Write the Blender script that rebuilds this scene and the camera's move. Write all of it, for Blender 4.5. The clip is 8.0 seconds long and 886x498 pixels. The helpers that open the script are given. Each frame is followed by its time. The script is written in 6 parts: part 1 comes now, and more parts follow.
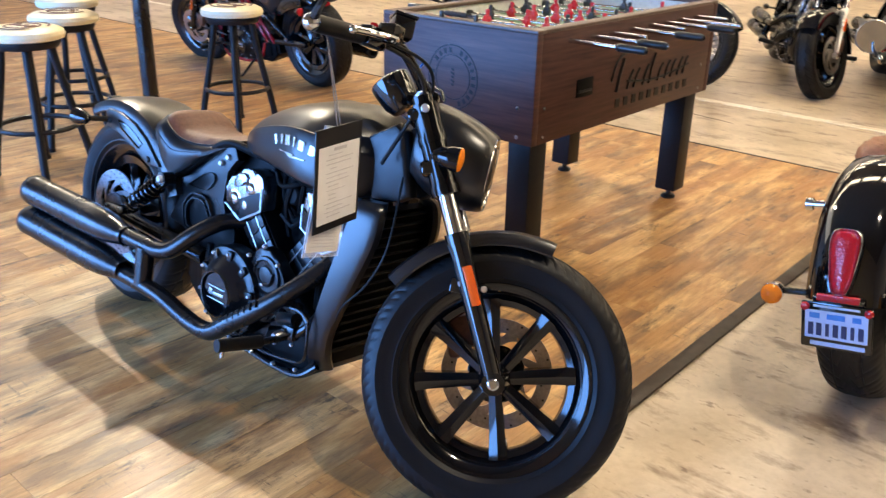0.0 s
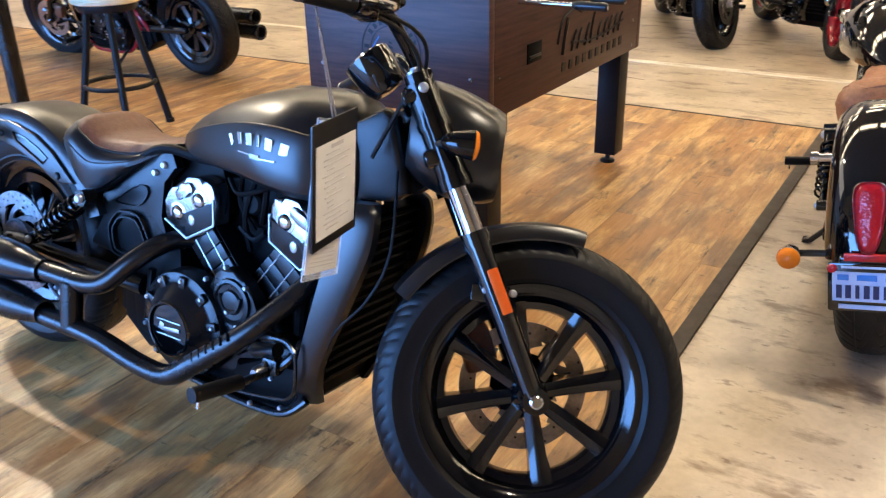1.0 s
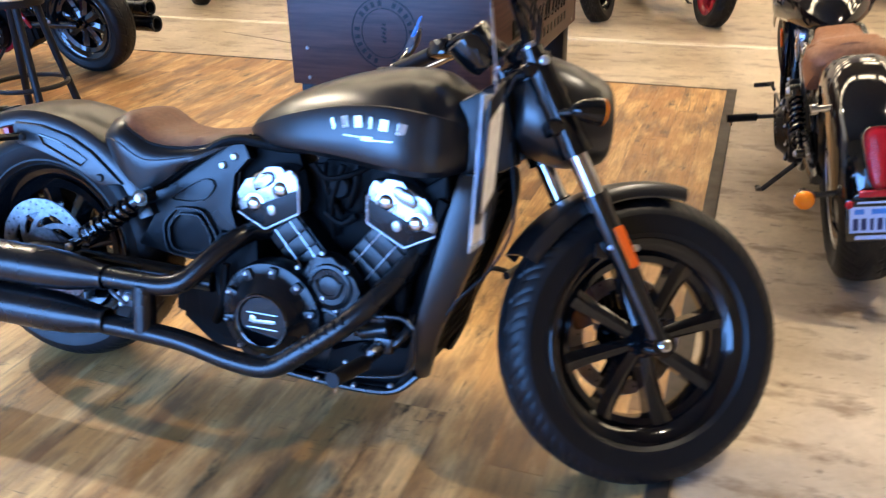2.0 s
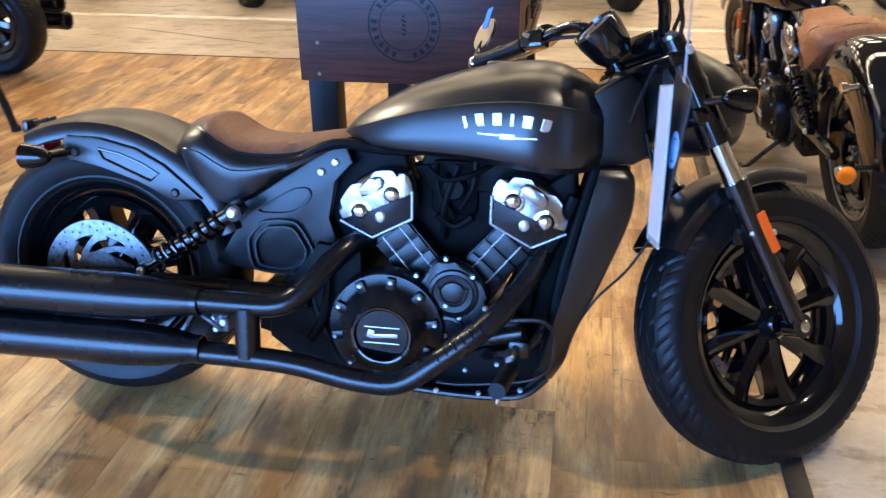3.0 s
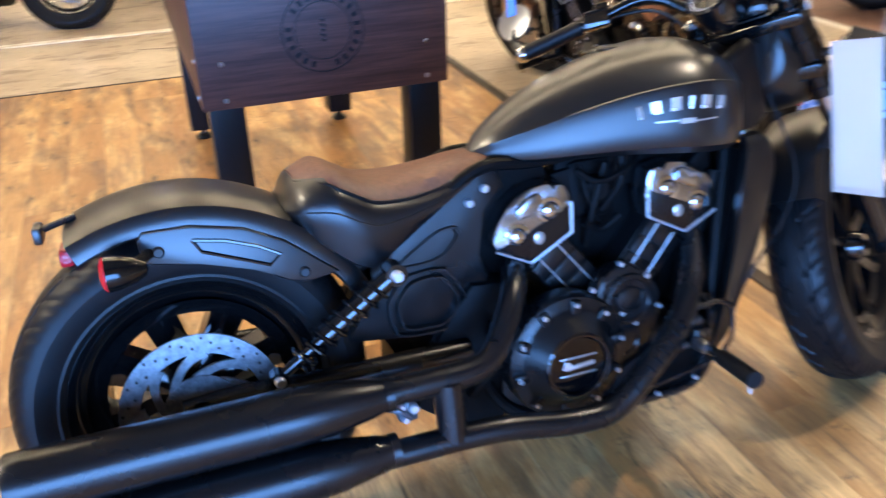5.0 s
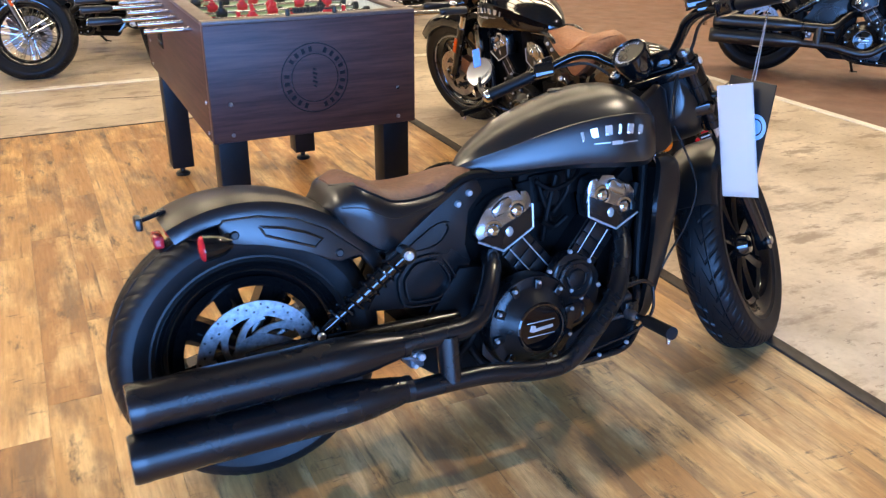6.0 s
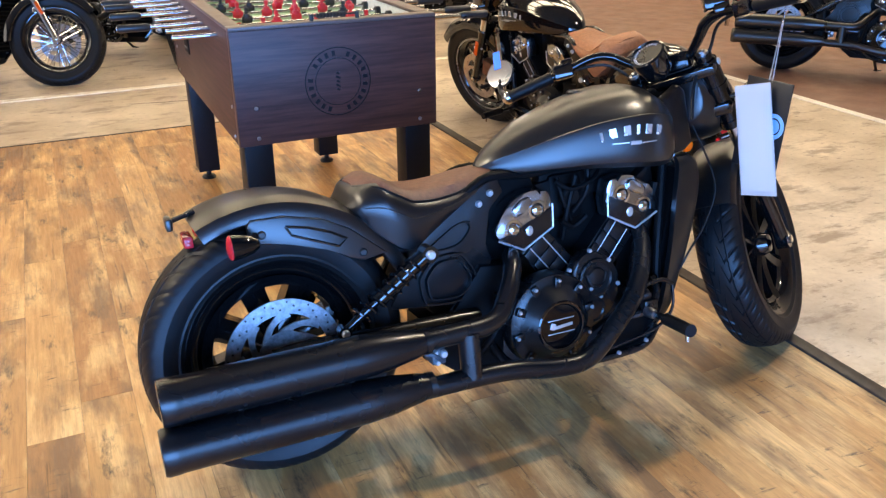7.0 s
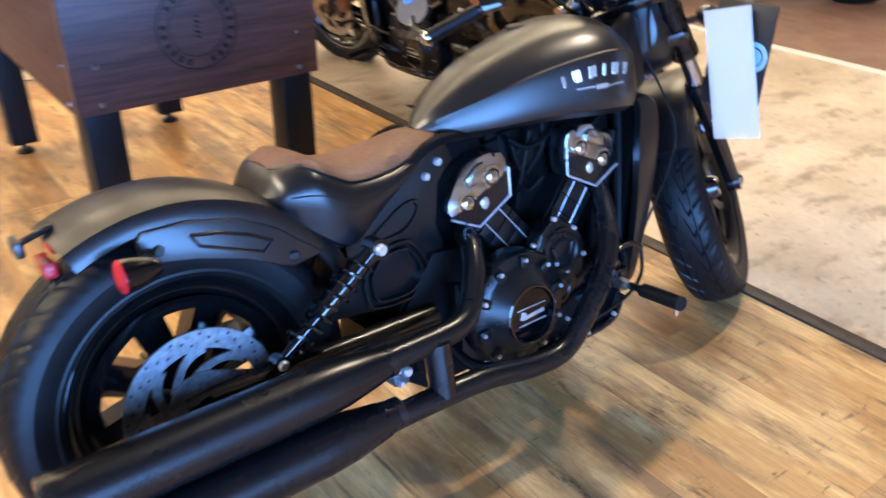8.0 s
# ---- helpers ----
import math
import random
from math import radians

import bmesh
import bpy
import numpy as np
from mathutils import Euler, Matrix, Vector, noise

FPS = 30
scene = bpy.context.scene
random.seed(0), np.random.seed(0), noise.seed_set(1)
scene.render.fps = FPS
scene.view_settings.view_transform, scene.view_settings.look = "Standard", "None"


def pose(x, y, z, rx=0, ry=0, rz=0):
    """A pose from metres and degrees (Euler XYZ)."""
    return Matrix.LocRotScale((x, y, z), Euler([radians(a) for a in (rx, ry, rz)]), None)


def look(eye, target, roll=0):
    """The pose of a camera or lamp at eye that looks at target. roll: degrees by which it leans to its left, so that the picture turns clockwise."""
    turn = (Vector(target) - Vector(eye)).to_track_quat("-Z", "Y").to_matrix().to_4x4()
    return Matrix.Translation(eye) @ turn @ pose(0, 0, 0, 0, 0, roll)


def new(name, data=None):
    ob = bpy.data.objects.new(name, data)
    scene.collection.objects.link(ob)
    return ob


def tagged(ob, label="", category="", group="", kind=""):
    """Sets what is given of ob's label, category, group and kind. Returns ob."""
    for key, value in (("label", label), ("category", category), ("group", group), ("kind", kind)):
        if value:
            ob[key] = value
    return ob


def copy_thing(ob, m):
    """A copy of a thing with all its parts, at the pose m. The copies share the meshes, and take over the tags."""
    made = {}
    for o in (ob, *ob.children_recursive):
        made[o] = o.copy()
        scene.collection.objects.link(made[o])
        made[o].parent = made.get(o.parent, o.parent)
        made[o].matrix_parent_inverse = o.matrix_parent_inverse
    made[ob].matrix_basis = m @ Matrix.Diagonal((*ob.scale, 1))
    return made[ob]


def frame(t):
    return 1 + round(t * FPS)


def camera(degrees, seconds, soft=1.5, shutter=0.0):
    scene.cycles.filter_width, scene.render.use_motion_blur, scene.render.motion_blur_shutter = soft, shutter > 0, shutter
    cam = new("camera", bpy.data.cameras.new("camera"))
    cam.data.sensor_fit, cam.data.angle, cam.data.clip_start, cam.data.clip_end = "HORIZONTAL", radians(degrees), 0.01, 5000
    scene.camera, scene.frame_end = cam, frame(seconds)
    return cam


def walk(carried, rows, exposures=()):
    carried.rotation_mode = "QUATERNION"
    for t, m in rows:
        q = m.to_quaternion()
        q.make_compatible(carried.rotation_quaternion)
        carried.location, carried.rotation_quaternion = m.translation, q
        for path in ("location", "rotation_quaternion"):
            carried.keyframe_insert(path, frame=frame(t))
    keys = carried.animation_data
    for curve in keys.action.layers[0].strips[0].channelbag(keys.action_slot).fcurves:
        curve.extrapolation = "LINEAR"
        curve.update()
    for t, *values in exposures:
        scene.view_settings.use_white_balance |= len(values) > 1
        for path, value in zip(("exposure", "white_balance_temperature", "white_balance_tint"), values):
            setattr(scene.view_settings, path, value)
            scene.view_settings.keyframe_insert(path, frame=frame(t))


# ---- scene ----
cam = camera(55.1, 8.0, 1.3, 0.6)
PATH = [
    (0, (2.525, -1.376, 1.316), (1.311, 0.011, 0.539), 1.2),
    (0.5, (2.39, -1.347, 1.291), (1.273, 0.102, 0.482), -0.3),
    (0.7, (2.284, -1.295, 1.259), (1.216, 0.183, 0.437), -1.4),
    (1, (2.13, -1.317, 1.253), (1.159, 0.222, 0.424), -1.2),
    (1.2, (2.082, -1.331, 1.247), (1.151, 0.235, 0.423), -0.9),
    (1.5, (1.902, -1.472, 1.246), (1.142, 0.181, 0.415), 0.1),
    (1.7, (1.813, -1.551, 1.262), (1.119, 0.125, 0.419), -0.3),
    (2, (1.649, -1.634, 1.265), (1.028, 0.057, 0.396), -1.3),
    (2.2, (1.537, -1.627, 1.25), (0.941, 0.063, 0.362), -1.8),
    (3.3, (0.905, -1.726, 1.28), (0.737, 0.055, 0.387), -0.1),
    (3.5, (0.806, -1.716, 1.286), (0.703, 0.071, 0.394), -0.0),
    (3.7, (0.715, -1.669, 1.277), (0.665, 0.117, 0.379), 0.5),
    (4, (0.539, -1.519, 1.246), (0.523, 0.259, 0.33), -0.5),
    (4.2, (0.456, -1.462, 1.260), (0.436, 0.304, 0.321), -0.8),
    (4.5, (0.225, -1.374, 1.226), (0.408, 0.384, 0.29), -3.3),
    (4.8, (0.069, -1.344, 1.251), (0.510, 0.361, 0.303), -4.1),
    (5, (0.005, -1.378, 1.257), (0.598, 0.284, 0.317), -1.6),
    (5.2, (-0.076, -1.48, 1.27), (0.621, 0.174, 0.388), -1.2),
    (6.3, (-0.382, -1.805, 1.356), (0.421, -0.164, 0.542), 0.5),
    (6.5, (-0.383, -1.806, 1.356), (0.398, -0.152, 0.547), 0.1),
    (7, (-0.364, -1.814, 1.354), (0.389, -0.151, 0.537), -0.4),
    (7.5, (-0.354, -1.67, 1.32), (0.435, -0.044, 0.465), -0.4),
    (7.8, (-0.385, -1.420, 1.277), (0.584, 0.072, 0.364), 0.3),
    (8, (-0.378, -1.302, 1.269), (0.688, 0.094, 0.314), -0.0),
]
walk(cam, [(t, look(eye, target, roll)) for t, eye, target, roll in PATH],
     exposures=[(0.0, 0.0), (0.6, -0.06), (3.5, 0.0), (4.4, 0.0), (5.0, 0.16), (5.8, 0.0), (6.5, -0.05), (7.4, -0.05), (8.0, 0.26)])

# ---- light ----
world = bpy.data.worlds.new("world")
scene.world = world
world.use_nodes = True
wn = world.node_tree
sky = wn.nodes.new("ShaderNodeTexSky")
sky.sky_type, sky.sun_disc = "NISHITA", False
sky.sun_elevation, sky.sun_rotation = radians(48), radians(200)
wn.links.new(sky.outputs[0], wn.nodes["Background"].inputs[0])
wn.nodes["Background"].inputs[1].default_value = 0.10

sun = new("sun", bpy.data.lights.new("sun", "SUN"))
sun.data.energy, sun.data.angle, sun.data.color = 2.5, radians(0.6), (1.0, 0.95, 0.86)
sun.matrix_world = look((6, 20, 20), (0, 0, 0))

CEIL = 7.0
ROOM = (-9.0, 10.0, -4.3, 12.0)


def window_light(x, y, z, w, h, rx, rz, watts, color):
    lamp = bpy.data.lights.new("window_light", "AREA")
    lamp.shape, lamp.size, lamp.size_y, lamp.energy, lamp.color = "RECTANGLE", w, h, watts, color
    ob = new("window_light", lamp)
    ob.matrix_world = pose(x, y, z, rx, 0, rz)
    return ob


# daylight that the shop windows let in: blue sky light behind the camera, paler light from an unseen high west window,
# added for glare and warmth
WINDOWS = ((-5.45, 4.5), (-0.95, 4.3))
for wx, ww in WINDOWS:
    window_light(wx, ROOM[2] + 0.02, 1.17, ww - 0.1, 2.10, 90, 0, 66 * ww * 2.10, (0.14, 0.385, 1.0))
window_light(ROOM[0] + 0.02, 1.4, 5.5, 6.8, 2.5, 90, -90, 150, (1.0, 0.88, 0.72))

# two unseen spotlights: one aimed to cast the motorcycle's shadow, one added to brighten the pale floor beside it
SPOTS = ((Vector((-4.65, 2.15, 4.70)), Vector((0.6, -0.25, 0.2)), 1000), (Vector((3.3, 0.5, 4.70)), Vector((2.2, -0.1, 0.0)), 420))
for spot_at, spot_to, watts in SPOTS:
    spot = bpy.data.lights.new("added_spot_beam", "SPOT")
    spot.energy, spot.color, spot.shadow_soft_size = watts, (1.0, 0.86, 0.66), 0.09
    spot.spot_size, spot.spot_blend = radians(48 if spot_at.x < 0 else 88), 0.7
    new("added_spot_beam", spot).matrix_world = look(spot_at, spot_to)


# ---- materials ----
def material(name):
    m = bpy.data.materials.new(name)
    m.use_nodes = True
    return m, m.node_tree, m.node_tree.nodes["Principled BSDF"]


def noise_ramp(nt, scale, lo, hi, a, b, detail=4.0, stretch=(1, 1, 1), coords="Object", rough=0.6):
    tc = nt.nodes.new("ShaderNodeTexCoord")
    mp = nt.nodes.new("ShaderNodeMapping")
    mp.inputs["Scale"].default_value = stretch
    nz = nt.nodes.new("ShaderNodeTexNoise")
    nz.inputs["Scale"].default_value, nz.inputs["Detail"].default_value = scale, detail
    nz.inputs["Roughness"].default_value = rough
    rp = nt.nodes.new("ShaderNodeValToRGB")
    rp.color_ramp.elements[0].position, rp.color_ramp.elements[1].position = lo, hi
    rp.color_ramp.elements[0].color, rp.color_ramp.elements[1].color = (*a, 1), (*b, 1)
    nt.links.new(tc.outputs[coords], mp.inputs[0])
    nt.links.new(mp.outputs[0], nz.inputs["Vector"])
    nt.links.new(nz.outputs["Fac"], rp.inputs[0])
    return rp, nz, mp


def plain(name, color, rough, metal=0.0, grain=60.0, vary=0.12, bump=0.0, coat=0.0, rough_vary=0.08, spec=0.5):
    """A surface with a fine grain and a broad unevenness in colour and gloss."""
    m, nt, p = material(name)
    dark = tuple(c * (1 - vary) for c in color)
    light = tuple(min(1, c * (1 + vary)) for c in color)
    rp, nz, _ = noise_ramp(nt, grain, 0.3, 0.7, dark, light)
    nt.links.new(rp.outputs[0], p.inputs["Base Color"])
    broad, _, _ = noise_ramp(nt, 5.0, 0.3, 0.7, (max(0, rough - rough_vary),) * 3, (min(1, rough + rough_vary),) * 3)
    nt.links.new(broad.outputs[0], p.inputs["Roughness"])
    p.inputs["Metallic"].default_value = metal
    p.inputs["Coat Weight"].default_value = coat
    p.inputs["Coat Roughness"].default_value = 0.04
    p.inputs["Specular IOR Level"].default_value = spec
    if bump:
        bp = nt.nodes.new("ShaderNodeBump")
        bp.inputs["Strength"].default_value, bp.inputs["Distance"].default_value = bump, 0.002
        nt.links.new(nz.outputs["Fac"], bp.inputs["Height"])
        nt.links.new(bp.outputs[0], p.inputs["Normal"])
    return m


def lens(name, color, glow=0.25):
    m, nt, p = material(name)
    p.inputs["Base Color"].default_value = (*color, 1)
    p.inputs["Roughness"].default_value = 0.12
    p.inputs["Transmission Weight"].default_value = glow
    wv = nt.nodes.new("ShaderNodeTexVoronoi")
    wv.inputs["Scale"].default_value = 160
    tc = nt.nodes.new("ShaderNodeTexCoord")
    bp = nt.nodes.new("ShaderNodeBump")
    bp.inputs["Strength"].default_value, bp.inputs["Distance"].default_value = 0.5, 0.002
    nt.links.new(tc.outputs["Object"], wv.inputs["Vector"])
    nt.links.new(wv.outputs["Distance"], bp.inputs["Height"])
    nt.links.new(bp.outputs[0], p.inputs["Normal"])
    return m


MATTE = plain("matte_black_paint", (0.0045, 0.0045, 0.005), 0.30, grain=300, rough_vary=0.012, spec=0.68, bump=0.02)
EXHAUST = plain("exhaust_black_coating", (0.0040, 0.0040, 0.0045), 0.27, grain=260, rough_vary=0.02, spec=0.50, bump=0.03)
SATIN = plain("satin_black_metal", (0.0035, 0.0035, 0.004), 0.26, grain=220, spec=0.64)
CAST = plain("black_cast_metal", (0.0035, 0.0035, 0.004), 0.30, grain=400, bump=0.10, spec=0.42)
GLOSS = plain("gloss_black_paint", (0.003, 0.003, 0.0034), 0.08, coat=0.6, rough_vary=0.03)
PLASTIC = plain("black_plastic", (0.004, 0.004, 0.0045), 0.42, grain=200, bump=0.1)
RUBBER = plain("tyre_rubber", (0.0045, 0.0045, 0.005), 0.46, grain=150, bump=0.12, rough_vary=0.06, spec=0.26)
CHROME = plain("chrome", (0.62, 0.63, 0.65), 0.10, metal=1.0, vary=0.03, rough_vary=0.03)
STEEL = plain("brushed_steel", (0.36, 0.36, 0.37), 0.30, metal=1.0, grain=120, vary=0.2, bump=0.05)
BRONZE = plain("brake_caliper_bronze", (0.20, 0.09, 0.05), 0.4, metal=0.5, vary=0.2)
BROWN = plain("brown_leather", (0.135, 0.052, 0.028), 0.55, grain=90, vary=0.25, bump=0.5)
TAN = plain("tan_leather", (0.30, 0.12, 0.05), 0.5, grain=90, vary=0.2, bump=0.5)
HIDE = plain("black_vinyl", (0.004, 0.004, 0.0045), 0.33, grain=160, bump=0.08, rough_vary=0.03, spec=0.6)
RADBLACK = plain("radiator_black", (0.002, 0.002, 0.0022), 0.55, spec=0.12)
CAPBLACK = plain("cap_black", (0.0015, 0.0015, 0.0018), 0.05, rough_vary=0.01, spec=0.45)
RIMBLACK = plain("rim_black", (0.0025, 0.0025, 0.0028), 0.10, rough_vary=0.03, spec=0.5)
POLISH = plain("polished_cover", (0.40, 0.41, 0.43), 0.24, metal=1.0, grain=9, vary=0.04, rough_vary=0.03, bump=0.12)
BRIGHT = plain("bright_zinc", (0.62, 0.64, 0.67), 0.30, metal=0.7, vary=0.05, rough_vary=0.04)
SILVER = plain("silver_badge", (0.62, 0.62, 0.6), 0.25, metal=0.7)
# white paper darkened in its colour, for the face under strong window light
SHEET_DIMMED = plain("white_sheet_dimmed", (0.46, 0.47, 0.49), 0.6, grain=12, vary=0.08)
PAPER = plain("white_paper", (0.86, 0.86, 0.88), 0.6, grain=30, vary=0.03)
INK = plain("printed_ink", (0.62, 0.61, 0.65), 0.6)
PLATEBLUE = plain("pale_blue_plate", (0.50, 0.60, 0.80), 0.4, grain=20, vary=0.06)
PALEBLUE = plain("pale_blue_print", (0.22, 0.42, 0.70), 0.4)
MARKS = plain("dial_white", (0.8, 0.8, 0.8), 0.5)
TAPE = plain("blue_tape", (0.03, 0.22, 0.72), 0.5, spec=0.3)
REARDISC = plain("rear_disc_steel", (0.28, 0.285, 0.30), 0.38, metal=1.0, grain=90, vary=0.35, bump=0.08)
DISC = plain("brake_disc_steel", (0.43, 0.39, 0.38), 0.36, metal=1.0, grain=120, vary=0.2, bump=0.05)
NAVY = plain("navy_print", (0.012, 0.022, 0.085), 0.4)
BLUE = plain("blue_print", (0.05, 0.22, 0.60), 0.4)
BOARD = plain("black_card", (0.005, 0.005, 0.006), 0.40)
AMBER = lens("amber_lens", (0.98, 0.27, 0.015), 0.06)
ORANGE = plain("orange_reflector", (0.90, 0.11, 0.010), 0.25, grain=500, vary=0.2)
REDLENS = lens("red_lens", (0.56, 0.012, 0.020), 0.12)
REDPAINT = plain("red_paint", (0.36, 0.012, 0.018), 0.2, coat=0.5)
GREENMAT = plain("green_play_field", (0.30, 0.47, 0.28), 0.4)
WHITEMAT = plain("white_play_field", (0.72, 0.74, 0.72), 0.35)
REDFIG = plain("red_plastic_figure", (0.62, 0.02, 0.03), 0.3)
DARKFIG = plain("dark_plastic_figure", (0.015, 0.016, 0.016), 0.35)
CREAM = plain("cream_vinyl", (0.82, 0.71, 0.46), 0.35, grain=20, vary=0.06)
TABLELEG = plain("black_laminate", (0.009, 0.009, 0.010), 0.45, grain=80, bump=0.1, spec=0.22)
WALLPAINT = plain("wall_paint", (0.52, 0.46, 0.37), 0.7, grain=8, vary=0.06)
CEILPAINT = plain("ceiling_paint", (0.22, 0.19, 0.15), 0.8, grain=4, vary=0.05)
PRINT = plain("dark_print", (0.006, 0.005, 0.006), 0.45, spec=0.3)
MIRROR = plain("mirror_glass", (0.85, 0.87, 0.9), 0.03, metal=1.0, vary=0.02, rough_vary=0.01)
GREYMETAL = plain("grey_metal", (0.12, 0.12, 0.13), 0.4, metal=0.6)


def glass(name, color, rough=0.02):
    m, nt, p = material(name)
    p.inputs["Base Color"].default_value = (*color, 1)
    p.inputs["Roughness"].default_value = rough
    p.inputs["Transmission Weight"].default_value = 1.0
    p.inputs["IOR"].default_value = 1.45
    return m


GLASS = glass("clear_glass", (0.95, 0.97, 1.0))


def frosted():
    m, nt, p = material("clear_sleeve")
    p.inputs["Base Color"].default_value = (0.9, 0.92, 0.96, 1)
    p.inputs["Roughness"].default_value = 0.18
    p.inputs["Alpha"].default_value = 0.28
    return m


SLEEVE = frosted()


def lamp_material():
    m, nt, p = material("lamp_diffuser")
    p.inputs["Base Color"].default_value = (0.9, 0.88, 0.82, 1)
    p.inputs["Emission Color"].default_value = (1.0, 0.81, 0.54, 1)
    p.inputs["Emission Strength"].default_value = 19.8
    return m


LAMP = lamp_material()


def plank_material(name="wood_plank", island=False):
    """Honey-coloured wood print, each plank with its own tone, long grain, grey weathering and dark knots."""
    m, nt, p = material(name)
    N, L = nt.nodes, nt.links
    info = N.new("ShaderNodeNewGeometry" if island else "ShaderNodeObjectInfo")
    chance = info.outputs["Random Per Island" if island else "Random"]
    tc = N.new("ShaderNodeTexCoord")
    add = N.new("ShaderNodeVectorMath")
    sc = N.new("ShaderNodeVectorMath")
    sc.operation = "SCALE"
    comb = N.new("ShaderNodeCombineXYZ")
    for k in range(3):
        L.new(chance, comb.inputs[k])
    L.new(comb.outputs[0], sc.inputs[0])
    sc.inputs["Scale"].default_value = 37.0
    L.new(tc.outputs["Object"], add.inputs[0])
    L.new(sc.outputs[0], add.inputs[1])

    def layer(stretch, scale, lo, hi, detail=6.0, rough=0.6):
        mp = N.new("ShaderNodeMapping")
        mp.inputs["Scale"].default_value = stretch
        nz = N.new("ShaderNodeTexNoise")
        nz.inputs["Scale"].default_value, nz.inputs["Detail"].default_value, nz.inputs["Roughness"].default_value = scale, detail, rough
        mr = N.new("ShaderNodeMapRange")
        mr.inputs["From Min"].default_value, mr.inputs["From Max"].default_value = lo, hi
        L.new(add.outputs[0], mp.inputs[0])
        L.new(mp.outputs[0], nz.inputs["Vector"])
        L.new(nz.outputs["Fac"], mr.inputs["Value"])
        return mr.outputs[0]

    base = N.new("ShaderNodeValToRGB")
    e = base.color_ramp.elements
    e[0].position, e[0].color = 0.0, (0.41, 0.185, 0.050, 1)
    e[1].position, e[1].color = 1.0, (0.64, 0.360, 0.124, 1)
    mid = base.color_ramp.elements.new(0.5)
    mid.color = (0.52, 0.272, 0.083, 1)
    L.new(chance, base.inputs[0])

    def mix(fac, a, b, mode="MIX", scale=1.0):
        mx = N.new("ShaderNodeMix")
        mx.data_type, mx.blend_type = "RGBA", mode
        if scale != 1.0:
            mul = N.new("ShaderNodeMath")
            mul.operation, mul.inputs[1].default_value = "MULTIPLY", scale
            L.new(fac, mul.inputs[0])
            fac = mul.outputs[0]
        L.new(fac, mx.inputs["Factor"])
        L.new(a, mx.inputs["A"])
        if isinstance(b, tuple):
            mx.inputs["B"].default_value = (*b, 1)
        else:
            L.new(b, mx.inputs["B"])
        return mx.outputs["Result"]

    grain = layer((26, 1.6, 1), 4.0, 0.40, 0.70)
    cloud = layer((4.6, 1.1, 1), 1.7, 0.475, 0.625, 7.0, 0.64)
    light = layer((4.2, 1.3, 1), 2.3, 0.47, 0.66, 5.0)
    knots = layer((8, 2.2, 1), 1.8, 0.565, 0.68, 9.0, 0.74)
    streak = layer((34, 1.5, 1), 1.5, 0.61, 0.73, 6.0, 0.65)
    fine = layer((190, 7, 1), 3.0, 0.50, 0.80, 3.0)
    chatter = layer((9, 52, 1), 1.4, 0.58, 0.68, 5.0, 0.7)
    patch = layer((5, 2.2, 1), 1.9, 0.50, 0.60, 3.0)
    both = N.new("ShaderNodeMath")
    both.operation = "MULTIPLY"
    L.new(chatter, both.inputs[0])
    L.new(patch, both.inputs[1])
    chatter = both.outputs[0]
    c = mix(light, base.outputs[0], (0.86, 0.56, 0.235), scale=0.80)
    c = mix(cloud, c, (0.155, 0.080, 0.038), scale=0.78)
    c = mix(grain, c, (0.27, 0.125, 0.040), scale=0.40)
    c = mix(fine, c, (0.12, 0.068, 0.032), scale=0.35)
    c = mix(chatter, c, (0.050, 0.032, 0.020), scale=0.80)
    c = mix(streak, c, (0.050, 0.026, 0.013), scale=0.85)
    c = mix(knots, c, (0.040, 0.024, 0.014), scale=0.90)
    L.new(c, p.inputs["Base Color"])
    rr = N.new("ShaderNodeMapRange")
    rr.inputs["To Min"].default_value, rr.inputs["To Max"].default_value = 0.42, 0.56
    L.new(grain, rr.inputs["Value"])
    L.new(rr.outputs[0], p.inputs["Roughness"])
    p.inputs["Coat Weight"].default_value = 0.14
    p.inputs["Coat Roughness"].default_value = 0.24
    bp = N.new("ShaderNodeBump")
    bp.inputs["Strength"].default_value, bp.inputs["Distance"].default_value = 0.12, 0.001
    L.new(fine, bp.inputs["Height"])
    L.new(bp.outputs[0], p.inputs["Normal"])
    return m


PLANK = plank_material()
PLANK_FAR = plank_material("wood_plank_far", True)


